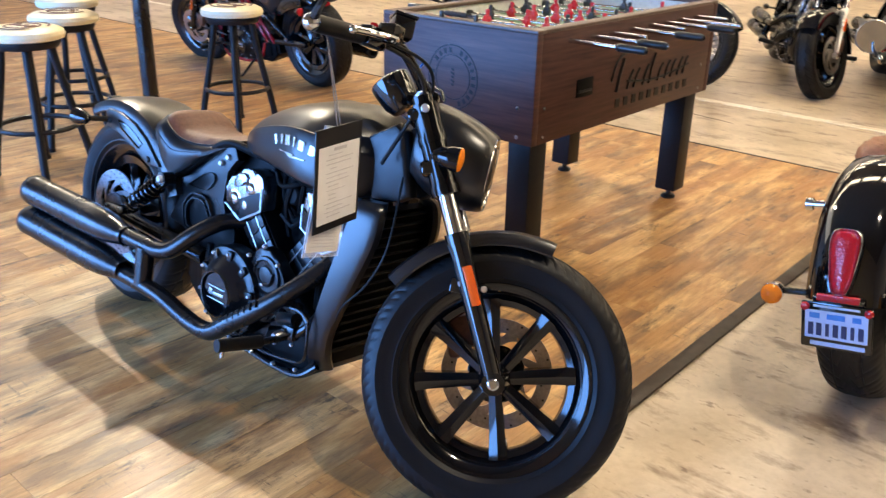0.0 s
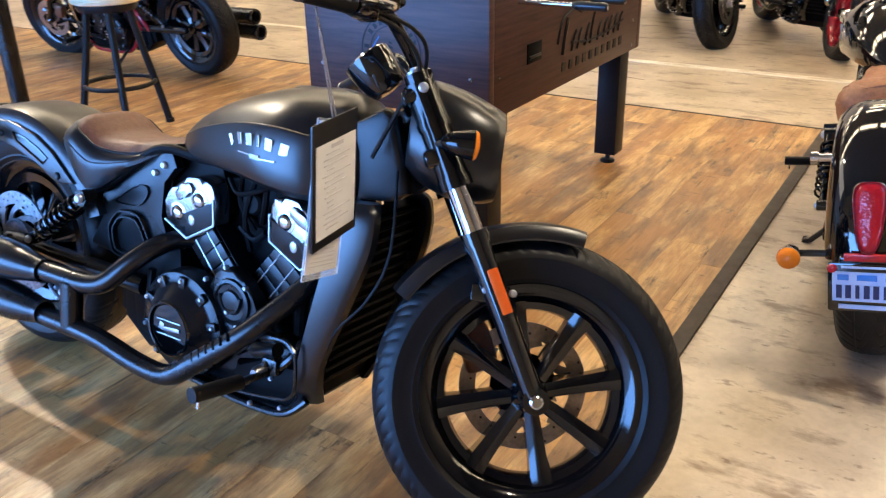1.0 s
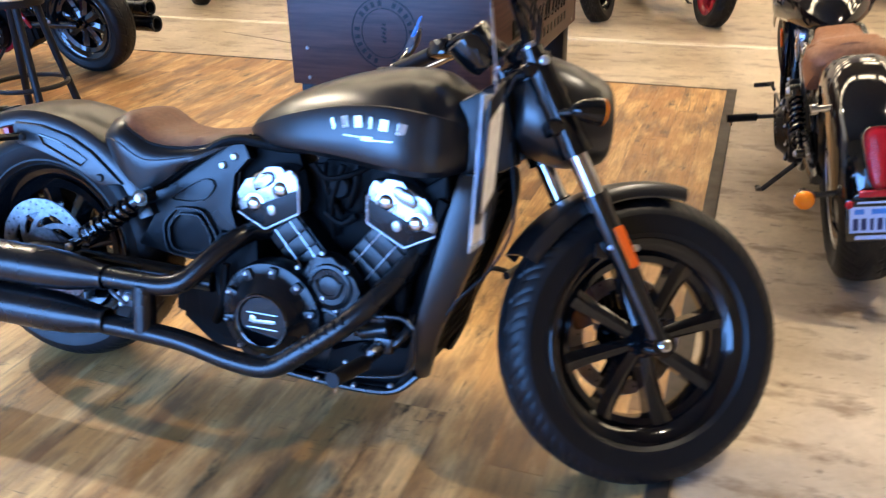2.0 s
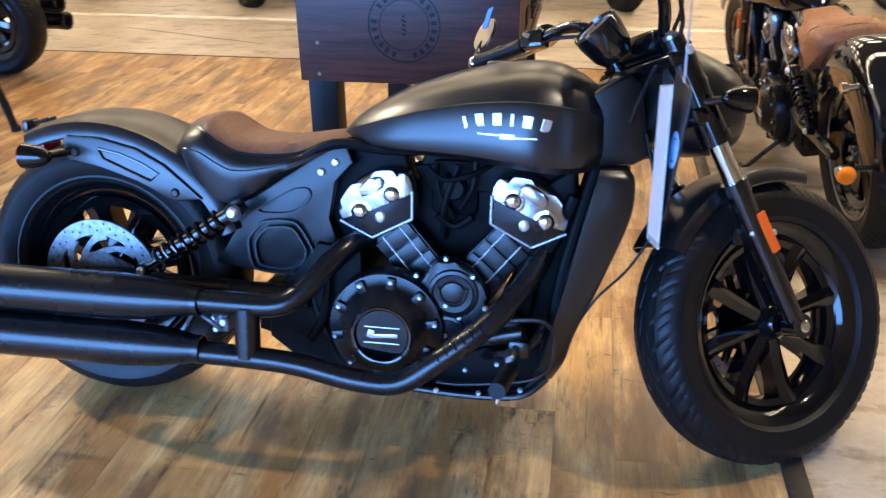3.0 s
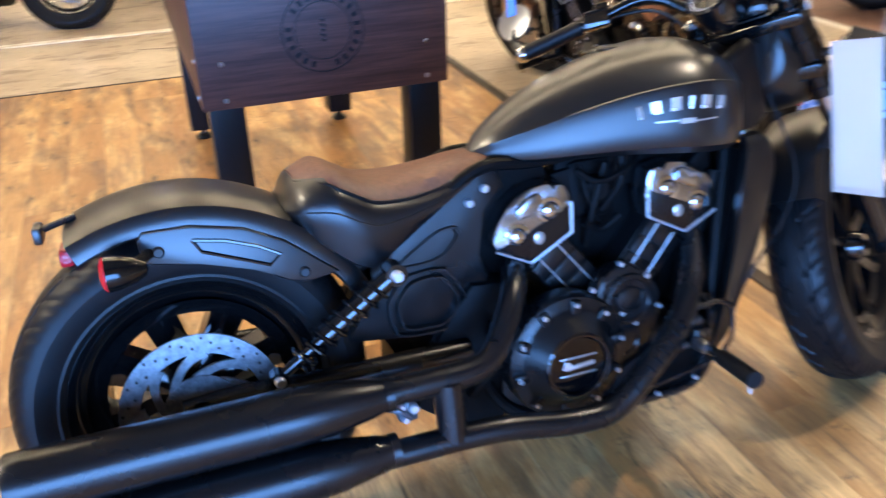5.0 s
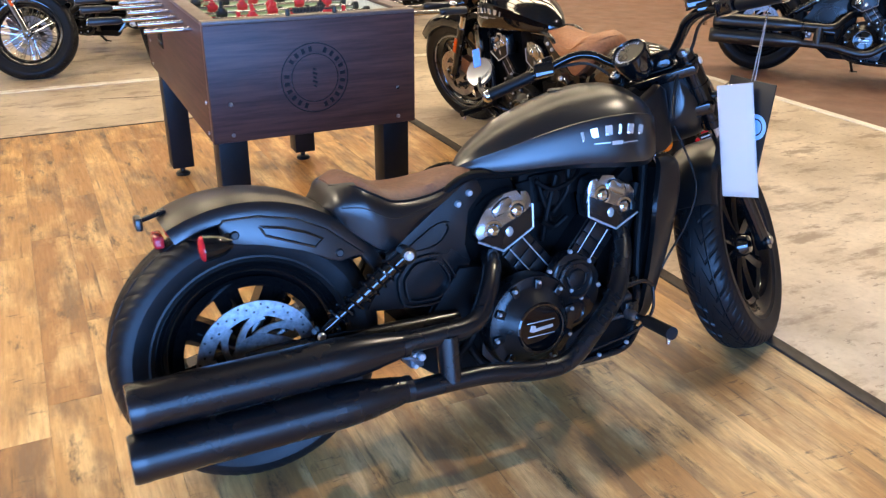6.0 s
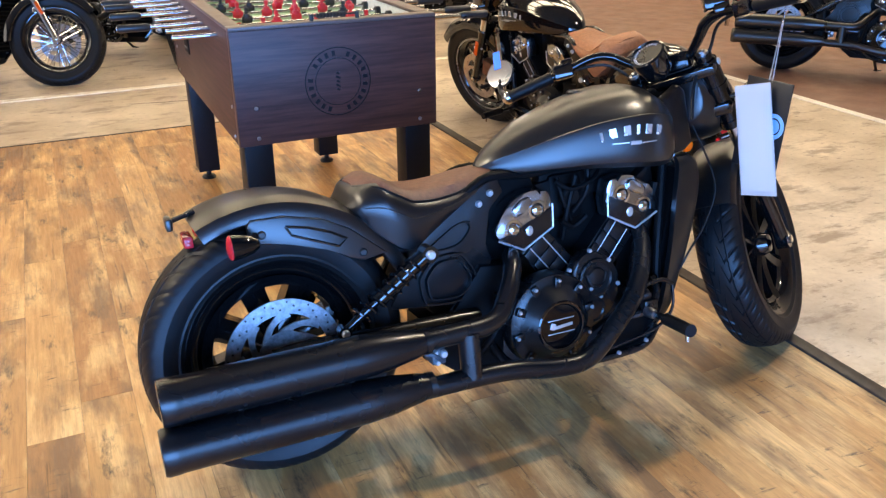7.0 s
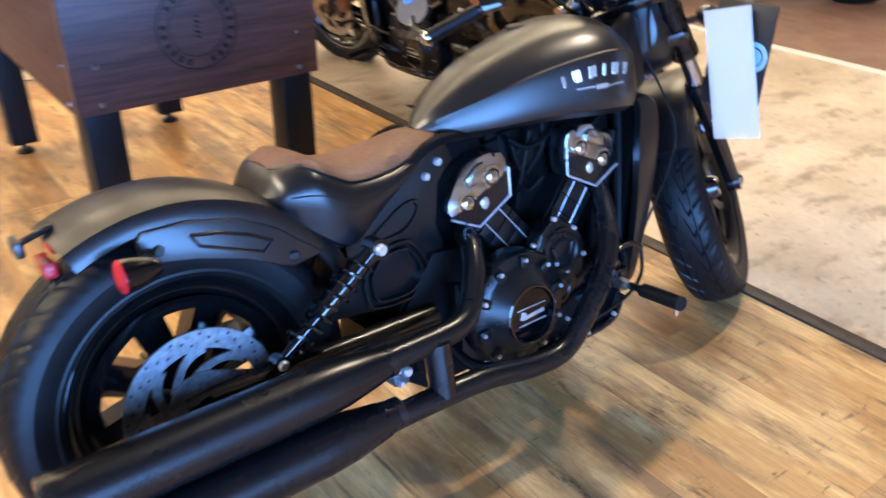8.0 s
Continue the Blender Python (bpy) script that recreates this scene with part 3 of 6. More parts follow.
def wheel(name, owner, centre, m, R, W, style, discs, mats, rim=0.222, spokes=8, arm_r=0.050):
    w = part(name, B(), mats["rim"], owner)
    w.matrix_basis = m @ Matrix.Translation(centre)
    bm = B()
    tyre_mesh(bm, R, W, rim - 0.004, 1.0 if name == "front_wheel" else 0.55)
    part("tyre", bm, RUBBER, w, "black rubber tyre with grooved shoulders", angle=32)
    bm = B()
    wr = W * 0.40
    lathe(bm, [(rim - 0.002, -wr), (rim + 0.004, -wr + 0.004), (rim - 0.002, -wr + 0.012), (rim - 0.03, -wr + 0.022), (rim - 0.036, 0), (rim - 0.03, wr - 0.022),
               (rim - 0.002, wr - 0.012), (rim + 0.004, wr - 0.004), (rim - 0.002, wr), (rim - 0.018, wr - 0.004), (rim - 0.042, wr - 0.03), (rim - 0.046, 0), (rim - 0.042, -wr + 0.03), (rim - 0.018, -wr + 0.004)], 96, closed=True)
    part("rim", bm, mats["rim"], w, mats.get("rim_label", ""))
    if name == "rear_wheel":
        bm = B()
        lathe(bm, [(rim - 0.040, -0.052), (rim - 0.066, -0.044), (rim - 0.076, 0.0), (rim - 0.066, 0.044), (rim - 0.040, 0.052)], 72)
        part("rim_barrel", bm, mats["rim"], w)
    elif style == "cast":
        bm = B()
        lathe(bm, [(rim - 0.040, -0.030), (rim - 0.054, -0.024), (rim - 0.058, 0.0), (rim - 0.054, 0.024), (rim - 0.040, 0.030)], 72)
        part("rim_barrel", bm, mats["rim"], w)
    if mats.get("stripe"):
        for side in (-1, 1):
            bm = B()
            lathe(bm, [(rim - 0.010, side * (wr + 0.001)), (rim + 0.003, side * (wr - 0.002)), (rim + 0.003, side * (wr - 0.006)), (rim - 0.012, side * (wr - 0.004))], 72, closed=True)
            part("rim_edge", bm, mats["stripe"], w, "bright machined rim edge")
    bm = B()
    lathe(bm, [(0.012, -0.062), (0.026, -0.06), (0.034, -0.045), (0.040, -0.02), (0.040, 0.02), (0.034, 0.045), (0.026, 0.06), (0.012, 0.062)], 32, closed=True)
    part("hub", bm, mats["hub"], w)
    if style == "cast":
        for k in range(spokes):
            bm = B()
            # a tapered box spoke with a raised spine
            rings = []
            wide = 2.1 if name == "rear_wheel" else 1.32
            for r, hw, hd in ((0.034, 0.011, 0.026), (0.08, 0.0125, 0.020), (0.14, 0.0140, 0.020), (rim - 0.058, 0.0155, 0.023), (rim - 0.038, 0.021, 0.028)):
                hw, hd = hw * wide, hd * wide ** (0.45 if wide > 2 else 0.0)
                rings.append([(r, -hd, -hw), (r, -hd - 0.006, -hw * 0.45), (r, -hd - 0.009, 0), (r, -hd - 0.006, hw * 0.45), (r, -hd, hw), (r, hd, hw), (r, hd + 0.008, 0), (r, hd, -hw)])
            grid_faces(bm, rings, caps=True)
            part("spoke", bm, mats["rim"], w, m=Matrix.Rotation(2 * math.pi * (k + 0.63) / spokes, 4, "Y"), angle=20)
    else:
        bm = B()
        for k in range(40):
            a, side = 2 * math.pi * k / 40, (-1 if k % 2 else 1)
            b = a + (0.35 if k % 4 < 2 else -0.35)
            rod(bm, (0.036 * math.cos(a), side * 0.035, 0.036 * math.sin(a)), ((rim - 0.04) * math.cos(b), side * 0.004, (rim - 0.04) * math.sin(b)), 0.0022, 5)
        part("wire_spokes", bm, CHROME, w, "thin crossed chrome wire spokes")
    for side, r_out, r_in, hub in discs:
        bm = B()
        if name == "rear_wheel":
            disc_mesh(bm, r_out, r_in, side, holes=48, arms=8, hub=hub, wide=0.80, sweep=0.95, drilled=(0.30, 0.55, 0.80))
        else:
            disc_mesh(bm, r_out, r_in, side, hub=hub)
        part("brake_disc", bm, [REARDISC if name == "rear_wheel" else DISC, PLASTIC], w, "drilled steel brake disc")
        if name == "front_wheel" and style == "cast":
            bm = B()
            y = side - 0.006
            lathe(bm, [(0.020, y - 0.004), (0.066, y - 0.004), (0.070, y), (0.066, y + 0.004), (0.020, y + 0.004)], 40, closed=True)
            for k in range(8):
                a = 2 * math.pi * (k + 0.4) / 8
                block(bm, (0.084 * math.cos(a), y, 0.084 * math.sin(a)), (0.044, 0.007, 0.020), 0.002, Matrix.Rotation(-a, 4, "Y"))
            part("disc_carrier", bm, mats["rim"], w, "black carrier of the brake disc")
        if name == "rear_wheel":
            bm = B()
            lathe(bm, [(0.024, side - 0.012), (0.040, side - 0.010), (0.065, side - 0.010), (0.065, side - 0.006), (0.024, side - 0.006)], 40, closed=True)
            for k in range(44):
                a = 2 * math.pi * k / 44
                block(bm, (0.0585 * math.cos(a), side - 0.0105, 0.0585 * math.sin(a)), (0.009, 0.002, 0.0035), 0, Matrix.Rotation(-a, 4, "Y"))
            part("sensor_ring", bm, REARDISC, w, "toothed steel sensor ring")
            bm = B()
            lathe(bm, [(0.0001, side - 0.022), (0.016, side - 0.022), (0.021, side - 0.018), (0.025, side - 0.008)], 32)
            part("hub_cap", bm, GLOSS, w)
    bm = B()
    rod(bm, (rim - 0.045, -0.004, 0.0), (rim - 0.080, -0.014, 0.0), 0.0042, 8)
    rod(bm, (rim - 0.062, -0.009, 0.0), (rim - 0.082, -0.0145, 0.0), 0.0055, 8)
    part("valve", bm, CHROME, w, m=Matrix.Rotation(radians(67), 4, "Y"))
    return w


def fender_mesh(bm, R, half, a0, a1, thick=0.004, drop=0.045, steps=30):
    """A curved mudguard over a wheel at the origin, from angle a0 to a1 (degrees, 90 is up)."""
    sec = [(-half, R - drop), (-half * 0.99, R - drop * 0.62), (-half * 0.90, R - drop * 0.26), (-half * 0.66, R - drop * 0.08), (-half * 0.34, R - 0.001), (0, R)]
    sec += [(-y, r) for y, r in reversed(sec[:-1])]
    inner = [(y * 0.96, r - thick) for y, r in reversed(sec)]
    ring0 = sec + inner
    rings = []
    for k in range(steps + 1):
        a = radians(a0 + (a1 - a0) * k / steps)
        rings.append([(r * math.cos(a), y, r * math.sin(a)) for y, r in ring0])
    grid_faces(bm, rings, caps=True)


TANK_LINE = [  # along x: x, half width, underside, widest height, shoulder height, top
    (0.566, 0.016, 0.655, 0.660, 0.664, 0.670),
    (0.600, 0.054, 0.646, 0.664, 0.684, 0.705),
    (0.668, 0.096, 0.640, 0.675, 0.708, 0.748),
    (0.740, 0.126, 0.638, 0.688, 0.730, 0.780),
    (0.850, 0.158, 0.634, 0.705, 0.755, 0.814),
    (0.960, 0.184, 0.624, 0.712, 0.766, 0.832),
    (1.030, 0.174, 0.616, 0.710, 0.760, 0.828),
    (1.080, 0.146, 0.616, 0.705, 0.748, 0.806),
    (1.112, 0.106, 0.625, 0.695, 0.735, 0.782),
    (1.130, 0.060, 0.645, 0.690, 0.720, 0.752),
]


def tank_mesh(bm):
    rings = []
    for x, w, zb, zm, zc, zt in spline(TANK_LINE, 4):
        low = zb + (zc - zb) * 0.30
        half = [(0.0, zb), (w * 0.55, zb + 0.002), (w * 0.84, zb + (low - zb) * 0.16), (w * 0.965, zb + (low - zb) * 0.55), (w, low), (w * 0.990, low + (zc - low) * 0.30), (w * 0.966, low + (zc - low) * 0.62), (w * 0.935, zc - 0.006), (w * 0.918, zc),
                (w * 0.885, zc + 0.0015), (w * 0.80, zc + (zt - zc) * 0.30), (w * 0.58, zc + (zt - zc) * 0.70), (w * 0.30, zc + (zt - zc) * 0.93), (0.0, zt)]
        ring = [(x, -y, z) for y, z in half] + [(x, y, z) for y, z in reversed(half[1:-1])]
        rings.append(ring)
    grid_faces(bm, rings, caps=True)


def tank_side(x, z):
    """The half width of the tank's right side at a place."""
    line = spline(TANK_LINE, 8)
    row = min(line, key=lambda r: abs(r[0] - x))
    w, zb, zc = row[1], row[2], row[4]
    low = zb + (zc - zb) * 0.30
    k = max(0.0, min(1.0, (z - low) / (zc - low)))
    return w * (1 - 0.028 * k - 0.042 * k * k)


SEAT_LINE = [  # x, half width, top, skirt's foot
    (0.196, 0.070, 0.640, 0.622),
    (0.212, 0.098, 0.668, 0.600),
    (0.235, 0.116, 0.682, 0.575),
    (0.275, 0.130, 0.688, 0.540),
    (0.315, 0.132, 0.668, 0.512),
    (0.350, 0.128, 0.650, 0.514),
    (0.410, 0.118, 0.644, 0.552),
    (0.480, 0.104, 0.650, 0.592),
    (0.545, 0.086, 0.661, 0.628),
    (0.590, 0.062, 0.664, 0.650),
]


def seat_meshes(top, skirt):
    rt, rs = [], []
    for x, w, zt, zf in spline(SEAT_LINE, 6):
        h = zt - zf
        lip = zt - min(0.024, h * 0.4)
        side = [(0.0, zt - 0.002), (w * 0.40, zt - 0.003), (w * 0.66, zt - 0.009), (w * 0.84, lip), (w * 0.95, lip - h * 0.10), (w * 1.0, lip - h * 0.26), (w * 0.985, lip - h * 0.45), (w * 0.90, zf + 0.006), (w * 0.78, zf)]
        rs.append([(x, -y, z) for y, z in reversed(side)] + [(x, y, z) for y, z in side[1:]])
        if x >= 0.220:
            k = min(1.0, 0.36 + 0.60 * ((x - 0.220) / 0.060) ** 0.5)
            half = [(0.0, zt + 0.0035), (w * 0.40 * k, zt + 0.002), (w * 0.66 * k, zt - 0.003 * k), (w * 0.84 * k, zt - (zt - lip) * k * k + 0.0015), (w * 0.86 * k, zt - (zt - lip) * k * k - 0.004)]
            rt.append([(x, -y, z) for y, z in reversed(half)] + [(x, y, z) for y, z in half[1:]])
    grid_faces(top, rt, caps=True)
    grid_faces(skirt, rs, caps=True)
    # the welt round the cushion's edge and a seam lower on each side of the shell
    welts = []
    for at in (1, -2):
        welts.append([r[at] for r in rt])
    seams = [[r[at] for r in rs[10:-8]] for at in (3, -4)]
    return welts, seams


def signal(owner, c, way, mats, stalk, m=None, lens_mat=None, bulge=1.0):
    """A bullet-shaped turn signal whose lens looks along x (way +1 ahead, -1 back)."""
    bm = B()
    prof = [(0.0001, -0.062 * way), (0.010, -0.058 * way), (0.020, -0.042 * way), (0.026, -0.018 * way), (0.028, 0.0), (0.026, 0.001 * way)]
    lathe(bm, prof, 24, "X", c)
    s = part("turn_signal", bm, mats["signal"], owner, "", m)
    bm = B()
    rod(bm, (c[0] - 0.03 * way, c[1], c[2]), stalk, 0.009, 10)
    part("stalk", bm, SATIN, s)
    bm = B()
    lathe(bm, [(0.0268, -0.004 * way), (0.0272, 0.006 * bulge * way), (0.0235, 0.016 * bulge * way), (0.015, 0.023 * bulge * way), (0.007, 0.026 * bulge * way), (0.0001, 0.0265 * bulge * way)], 24, "X", c)
    part("lens", bm, lens_mat or mats["lens"], s, "coloured ribbed lens")
    return s


CAP = [(0.568, 0.514), (0.586, 0.548), (0.616, 0.581), (0.652, 0.597), (0.688, 0.601), (0.716, 0.595), (0.733, 0.578), (0.733, 0.497), (0.645, 0.450), (0.575, 0.484)]
SIDE_PLATE = [(0.327, 0.502), (0.379, 0.535), (0.542, 0.638), (0.585, 0.648), (0.602, 0.608), (0.553, 0.570), (0.538, 0.481), (0.562, 0.443), (0.536, 0.377), (0.484, 0.335), (0.357, 0.352), (0.268, 0.362), (0.300, 0.400), (0.337, 0.450)]
SIDE_INNER = [(0.368, 0.424), (0.402, 0.462), (0.466, 0.465), (0.498, 0.410), (0.490, 0.380), (0.458, 0.359), (0.376, 0.363)]
SIDE_POCKET = [(0.368, 0.487), (0.402, 0.510), (0.462, 0.547), (0.500, 0.552), (0.508, 0.532), (0.478, 0.498), (0.440, 0.487)]
STRUT = [(-0.050, 0.634), (-0.040, 0.647), (0.034, 0.646), (0.120, 0.626), (0.184, 0.592), (0.268, 0.520), (0.207, 0.511), (0.171, 0.525), (0.125, 0.557), (0.041, 0.584), (-0.034, 0.591), (-0.046, 0.600)]


def mirror_x(outline, about=0.818):
    return [(2 * about - x, z) for x, z in reversed(outline)]


def cylinder_head(owner, flip, mats):
    """One barrel of the V-twin with its rocker cover, seen from both sides."""
    fx = (lambda o: mirror_x(o)) if flip else (lambda o: list(o))
    px = (lambda x: 1.636 - x) if flip else (lambda x: x)
    bm = B()
    prism(bm, fx([(0.645, 0.442), (0.722, 0.490), (0.842, 0.352), (0.805, 0.290), (0.755, 0.280)]), -0.078, 0.078, 0.005)
    cyl = part("cylinder", bm, mats["engine"], owner)
    for side in (-1, 1):
        bm = B()
        for t in (0.10, 0.45, 0.80, 1.15):
            # three stepped panels down the barrel's face
            c = (0.690 + 0.062 * t * 1.2, 0.455 - 0.072 * t * 1.2)
            d = Vector((0.052, 0, -0.060)).normalized()
            n = Vector((d.z, 0, -d.x))
            quad = []
            for u, v in ((-0.0190, -0.046), (-0.0190, 0.044), (0.0188, 0.044), (0.0188, -0.046)):
                quad.append((px(c[0] + d.x * u - n.x * v), c[1] + d.z * u - n.z * v))
            prism(bm, quad, side * 0.076, side * 0.088, 0.003)
        part("barrel_panel", bm, mats["engine"], cyl)
        for off in (-0.017, 0.020):
            bm = B()
            a = Vector((px(0.684 + off), side * 0.0885, 0.462 + off * 0.7))
            b = Vector((px(0.684 + off + 0.074), side * 0.0885, 0.462 + off * 0.7 - 0.090))
            rod(bm, a, b, 0.0018, 8)
            part("trim_strip", bm, BRIGHT, cyl, "bright machined edge")
        bm = B()
        prism(bm, fx(CAP), side * 0.040, side * 0.096, 0.013, smooth=2)
        cap = part("rocker_cover", bm, mats["cover"], owner, "polished rocker cover with a black lower shield")
        bm = B()
        prism(bm, fx([(0.578, 0.490), (0.645, 0.455), (0.729, 0.499), (0.729, 0.552), (0.652, 0.517)]), side * 0.090, side * 0.0985, 0.002)
        part("shield", bm, mats["engine"], cap)
        bm = B()
        for a, b in (((0.574, 0.486), (0.645, 0.451)), ((0.645, 0.451), (0.733, 0.498)), ((0.733, 0.498), (0.733, 0.560))):
            rod(bm, (px(a[0]), side * 0.097, a[1]), (px(b[0]), side * 0.097, b[1]), 0.0029, 8)
        part("shield_edge", bm, BRIGHT, cap)
        for bx, bz in ((0.618, 0.508), (0.688, 0.549)):
            bm = B()
            lathe(bm, [(0.0001, side * 0.0105), (0.009, side * 0.0100), (0.0145, side * 0.0075), (0.0180, side * 0.003), (0.0195, -side * 0.004)], 20, "Y", (px(bx), side * 0.094, bz))
            lathe(bm, [(0.0195, side * 0.004), (0.026, side * 0.003), (0.030, -side * 0.002)], 24, "Y", (px(bx), side * 0.094, bz))
            part("cover_bolt", bm, CHROME, cap)
        bm = B()
        prism(bm, fx([(0.624, 0.540), (0.672, 0.564), (0.664, 0.588), (0.640, 0.582), (0.614, 0.560)]), side * 0.090, side * 0.104, 0.006, smooth=2)
        part("cover_boss", bm, mats["cover"], cap)
        bm = B()
        ball(bm, (px(0.663), side * 0.0985, 0.499), 0.011, (1.0, 0.25, 1.25), 12)
        part("badge", bm, SILVER, cap)


def motorcycle(name, m, steer, mats, label, style="cast", fender="bobber", front_wire=False, lod=0, group=""):
    """A cruiser with a V-twin; its rear wheel stands at the origin and it heads along x."""
    bike = thing(name, m, label, "motorcycle", group)
    turn = Matrix.Translation(STEER_AT) @ Matrix.Rotation(radians(steer), 4, STEER_AXIS) @ Matrix.Translation(-STEER_AT)
    ident = Matrix()
    # wheels
    wheel("rear_wheel", bike, AXLE_R, ident, 0.315, 0.172, style, [(-0.105, 0.139, 0.104, 0.060)], mats)
    wheel("front_wheel", bike, AXLE_F, turn, 0.312, 0.140, style, [(0.072, 0.134, 0.100, 0.048)], mats)
    # frame and engine
    bm = B()
    prism(bm, [(0.300, 0.400), (0.360, 0.520), (0.540, 0.625), (0.700, 0.640), (0.740, 0.520), (0.640, 0.420), (0.560, 0.400), (0.500, 0.350), (0.420, 0.400)], -0.040, 0.040, 0.006)
    prism(bm, [(0.720, 0.600), (1.060, 0.640), (1.085, 0.560), (1.000, 0.420), (0.930, 0.560), (0.860, 0.545), (0.760, 0.545)], -0.030, 0.030, 0.006)
    prism(bm, [(0.450, 0.180), (0.440, 0.330), (0.520, 0.430), (0.620, 0.420), (0.620, 0.160), (0.520, 0.150)], -0.095, 0.095, 0.010)
    tube(bm, [(0.50, -0.10, 0.20), (0.54, -0.125, 0.27), (0.55, -0.12, 0.36)], 0.010, 8)
    prism(bm, [(0.365, 0.200), (0.370, 0.300), (0.470, 0.320), (0.470, 0.170)], -0.070, 0.070, 0.008)
    prism(bm, [(0.395, 0.190), (0.400, 0.300), (0.450, 0.350), (0.600, 0.350), (0.600, 0.125), (0.480, 0.125)], -0.085, 0.085, 0.012)
    part("gearbox", bm, RADBLACK, bike, "black gearbox and inner frame")
    bm = B()
    prism(bm, [(0.700, 0.430), (0.720, 0.520), (0.745, 0.632), (0.895, 0.640), (0.915, 0.520), (0.930, 0.430), (0.815, 0.330)], -0.020, 0.020, 0.01)
    prism(bm, [(0.925, 0.300), (0.985, 0.420), (0.985, 0.560), (1.075, 0.620), (1.090, 0.500), (1.060, 0.330), (1.030, 0.220)], -0.060, 0.060, 0.012)
    tube(bm, [(0.985, -0.085, 0.300), (1.000, -0.090, 0.400), (1.040, -0.080, 0.470), (1.075, -0.070, 0.560)], 0.016, 10)
    part("air_box", bm, RADBLACK, bike, "black air box and hoses behind the cylinders")
    bm = B()
    prism(bm, [(0.560, 0.160), (0.575, 0.300), (0.620, 0.350), (0.720, 0.350), (0.800, 0.335), (0.900, 0.320), (0.990, 0.270), (1.020, 0.150), (0.960, 0.110), (0.700, 0.112)], -0.105, 0.105, 0.012)
    part("crankcase", bm, mats["engine"], bike, "black cast engine case")
    bm = B()
    prism(bm, [(0.80, 0.13), (0.99, 0.115), (1.04, 0.16), (1.02, 0.24), (0.90, 0.22), (0.82, 0.20)], -0.118, 0.118, 0.014)
    sump = part("oil_sump", bm, RADBLACK, bike)
    bm = B()
    tube(bm, [(0.620, -0.130, 0.128), (0.760, -0.138, 0.118), (0.900, -0.142, 0.116), (0.990, -0.140, 0.126), (1.040, -0.125, 0.165)], 0.009, 10)
    part("cradle_tube", bm, SATIN, sump, "black lower cradle tube")
    for x, z in ((0.700, 0.128), (0.800, 0.124), (0.895, 0.126), (0.985, 0.142), (0.860, 0.165), (0.930, 0.185)):
        bm = B()
        bolt(bm, (x, -0.150 if z < 0.15 else -0.120, z), 0.0055, 0.005)
        part("screw", bm, BRIGHT, sump)
    bm = B()
    rod(bm, (0.915, -0.150, 0.262), (0.985, -0.158, 0.282), 0.017, 16)
    rod(bm, (0.900, -0.148, 0.258), (0.918, -0.150, 0.263), 0.011, 12)
    block(bm, (0.955, -0.140, 0.300), (0.040, 0.030, 0.030), 0.006)
    part("brake_master_cylinder", bm, SATIN, bike, "black brake cylinder beside the peg")
    bm = B()
    lathe(bm, [(0.0001, -0.022), (0.010, -0.022), (0.014, -0.014), (0.015, 0.010), (0.010, 0.016)], 20, "Y", (0.966, -0.190, 0.240))
    part("peg_knuckle", bm, STEEL, bike, "bright steel peg knuckle")
    cylinder_head(bike, False, mats)
    cylinder_head(bike, True, mats)
    bm = B()
    block(bm, (0.815, 0, 0.555), (0.11, 0.07, 0.13), 0.02)
    lathe(bm, [(0.0001, -0.062), (0.022, -0.062), (0.028, -0.056), (0.028, -0.03)], 24, "Y", (0.815, 0, 0.560))
    tube(bm, [(0.76, -0.07, 0.61), (0.80, -0.085, 0.585), (0.86, -0.085, 0.60), (0.90, -0.06, 0.62)], 0.006, 8)
    tube(bm, [(0.78, -0.06, 0.50), (0.82, -0.055, 0.475), (0.86, -0.06, 0.50)], 0.008, 8)
    for k in (1, 3, 5, 8):
        a = (0.765 + 0.0125 * k, -0.035 - 0.025 * ((k * 7) % 3) / 2, 0.625 - 0.012 * ((k * 5) % 4))
        b = (0.770 + 0.0120 * ((k * 4) % 9), -0.030 - 0.020 * ((k * 5) % 3) / 2, 0.440 + 0.018 * ((k * 3) % 5))
        mid = ((a[0] + b[0]) / 2 + 0.012 * (-1) ** k, -0.062, (a[2] + b[2]) / 2)
        tube(bm, [a, mid, b], 0.0045 + 0.0015 * (k % 3), 7, 4)
    part("throttle_body", bm, RADBLACK, bike, "black throttle body with hoses and wiring")
    for side in (-1, 1):
        bm = B()
        lathe(bm, [(0.128, side * 0.110), (0.128, side * 0.148), (0.124, side * 0.157), (0.104, side * 0.160), (0.099, side * 0.164), (0.092, side * 0.171), (0.078, side * 0.186), (0.0655, side * 0.1985), (0.061, side * 0.1985), (0.0585, side * 0.186), (0.0001, side * 0.186)], 56, "Y", (0.688, 0, 0.265))
        cover = part("clutch_cover", bm, mats["engine"], bike, "round black engine cover with a ring of screws")
        bm = B()
        lathe(bm, [(0.0572, side * 0.186), (0.0572, side * 0.1915), (0.0555, side * 0.1930), (0.0001, side * 0.1942)], 48, "Y", (0.688, 0, 0.265))
        part("cover_cap", bm, CAPBLACK, cover, "gloss black cap with silver bars")
        bm = B()
        lathe(bm, [(0.0600, side * 0.190), (0.0600, side * 0.1992), (0.0640, side * 0.2000), (0.0680, side * 0.1970), (0.0680, side * 0.190)], 56, "Y", (0.688, 0, 0.265), closed=True)
        part("bezel", bm, GLOSS, cover, "gloss black ring round the cap")
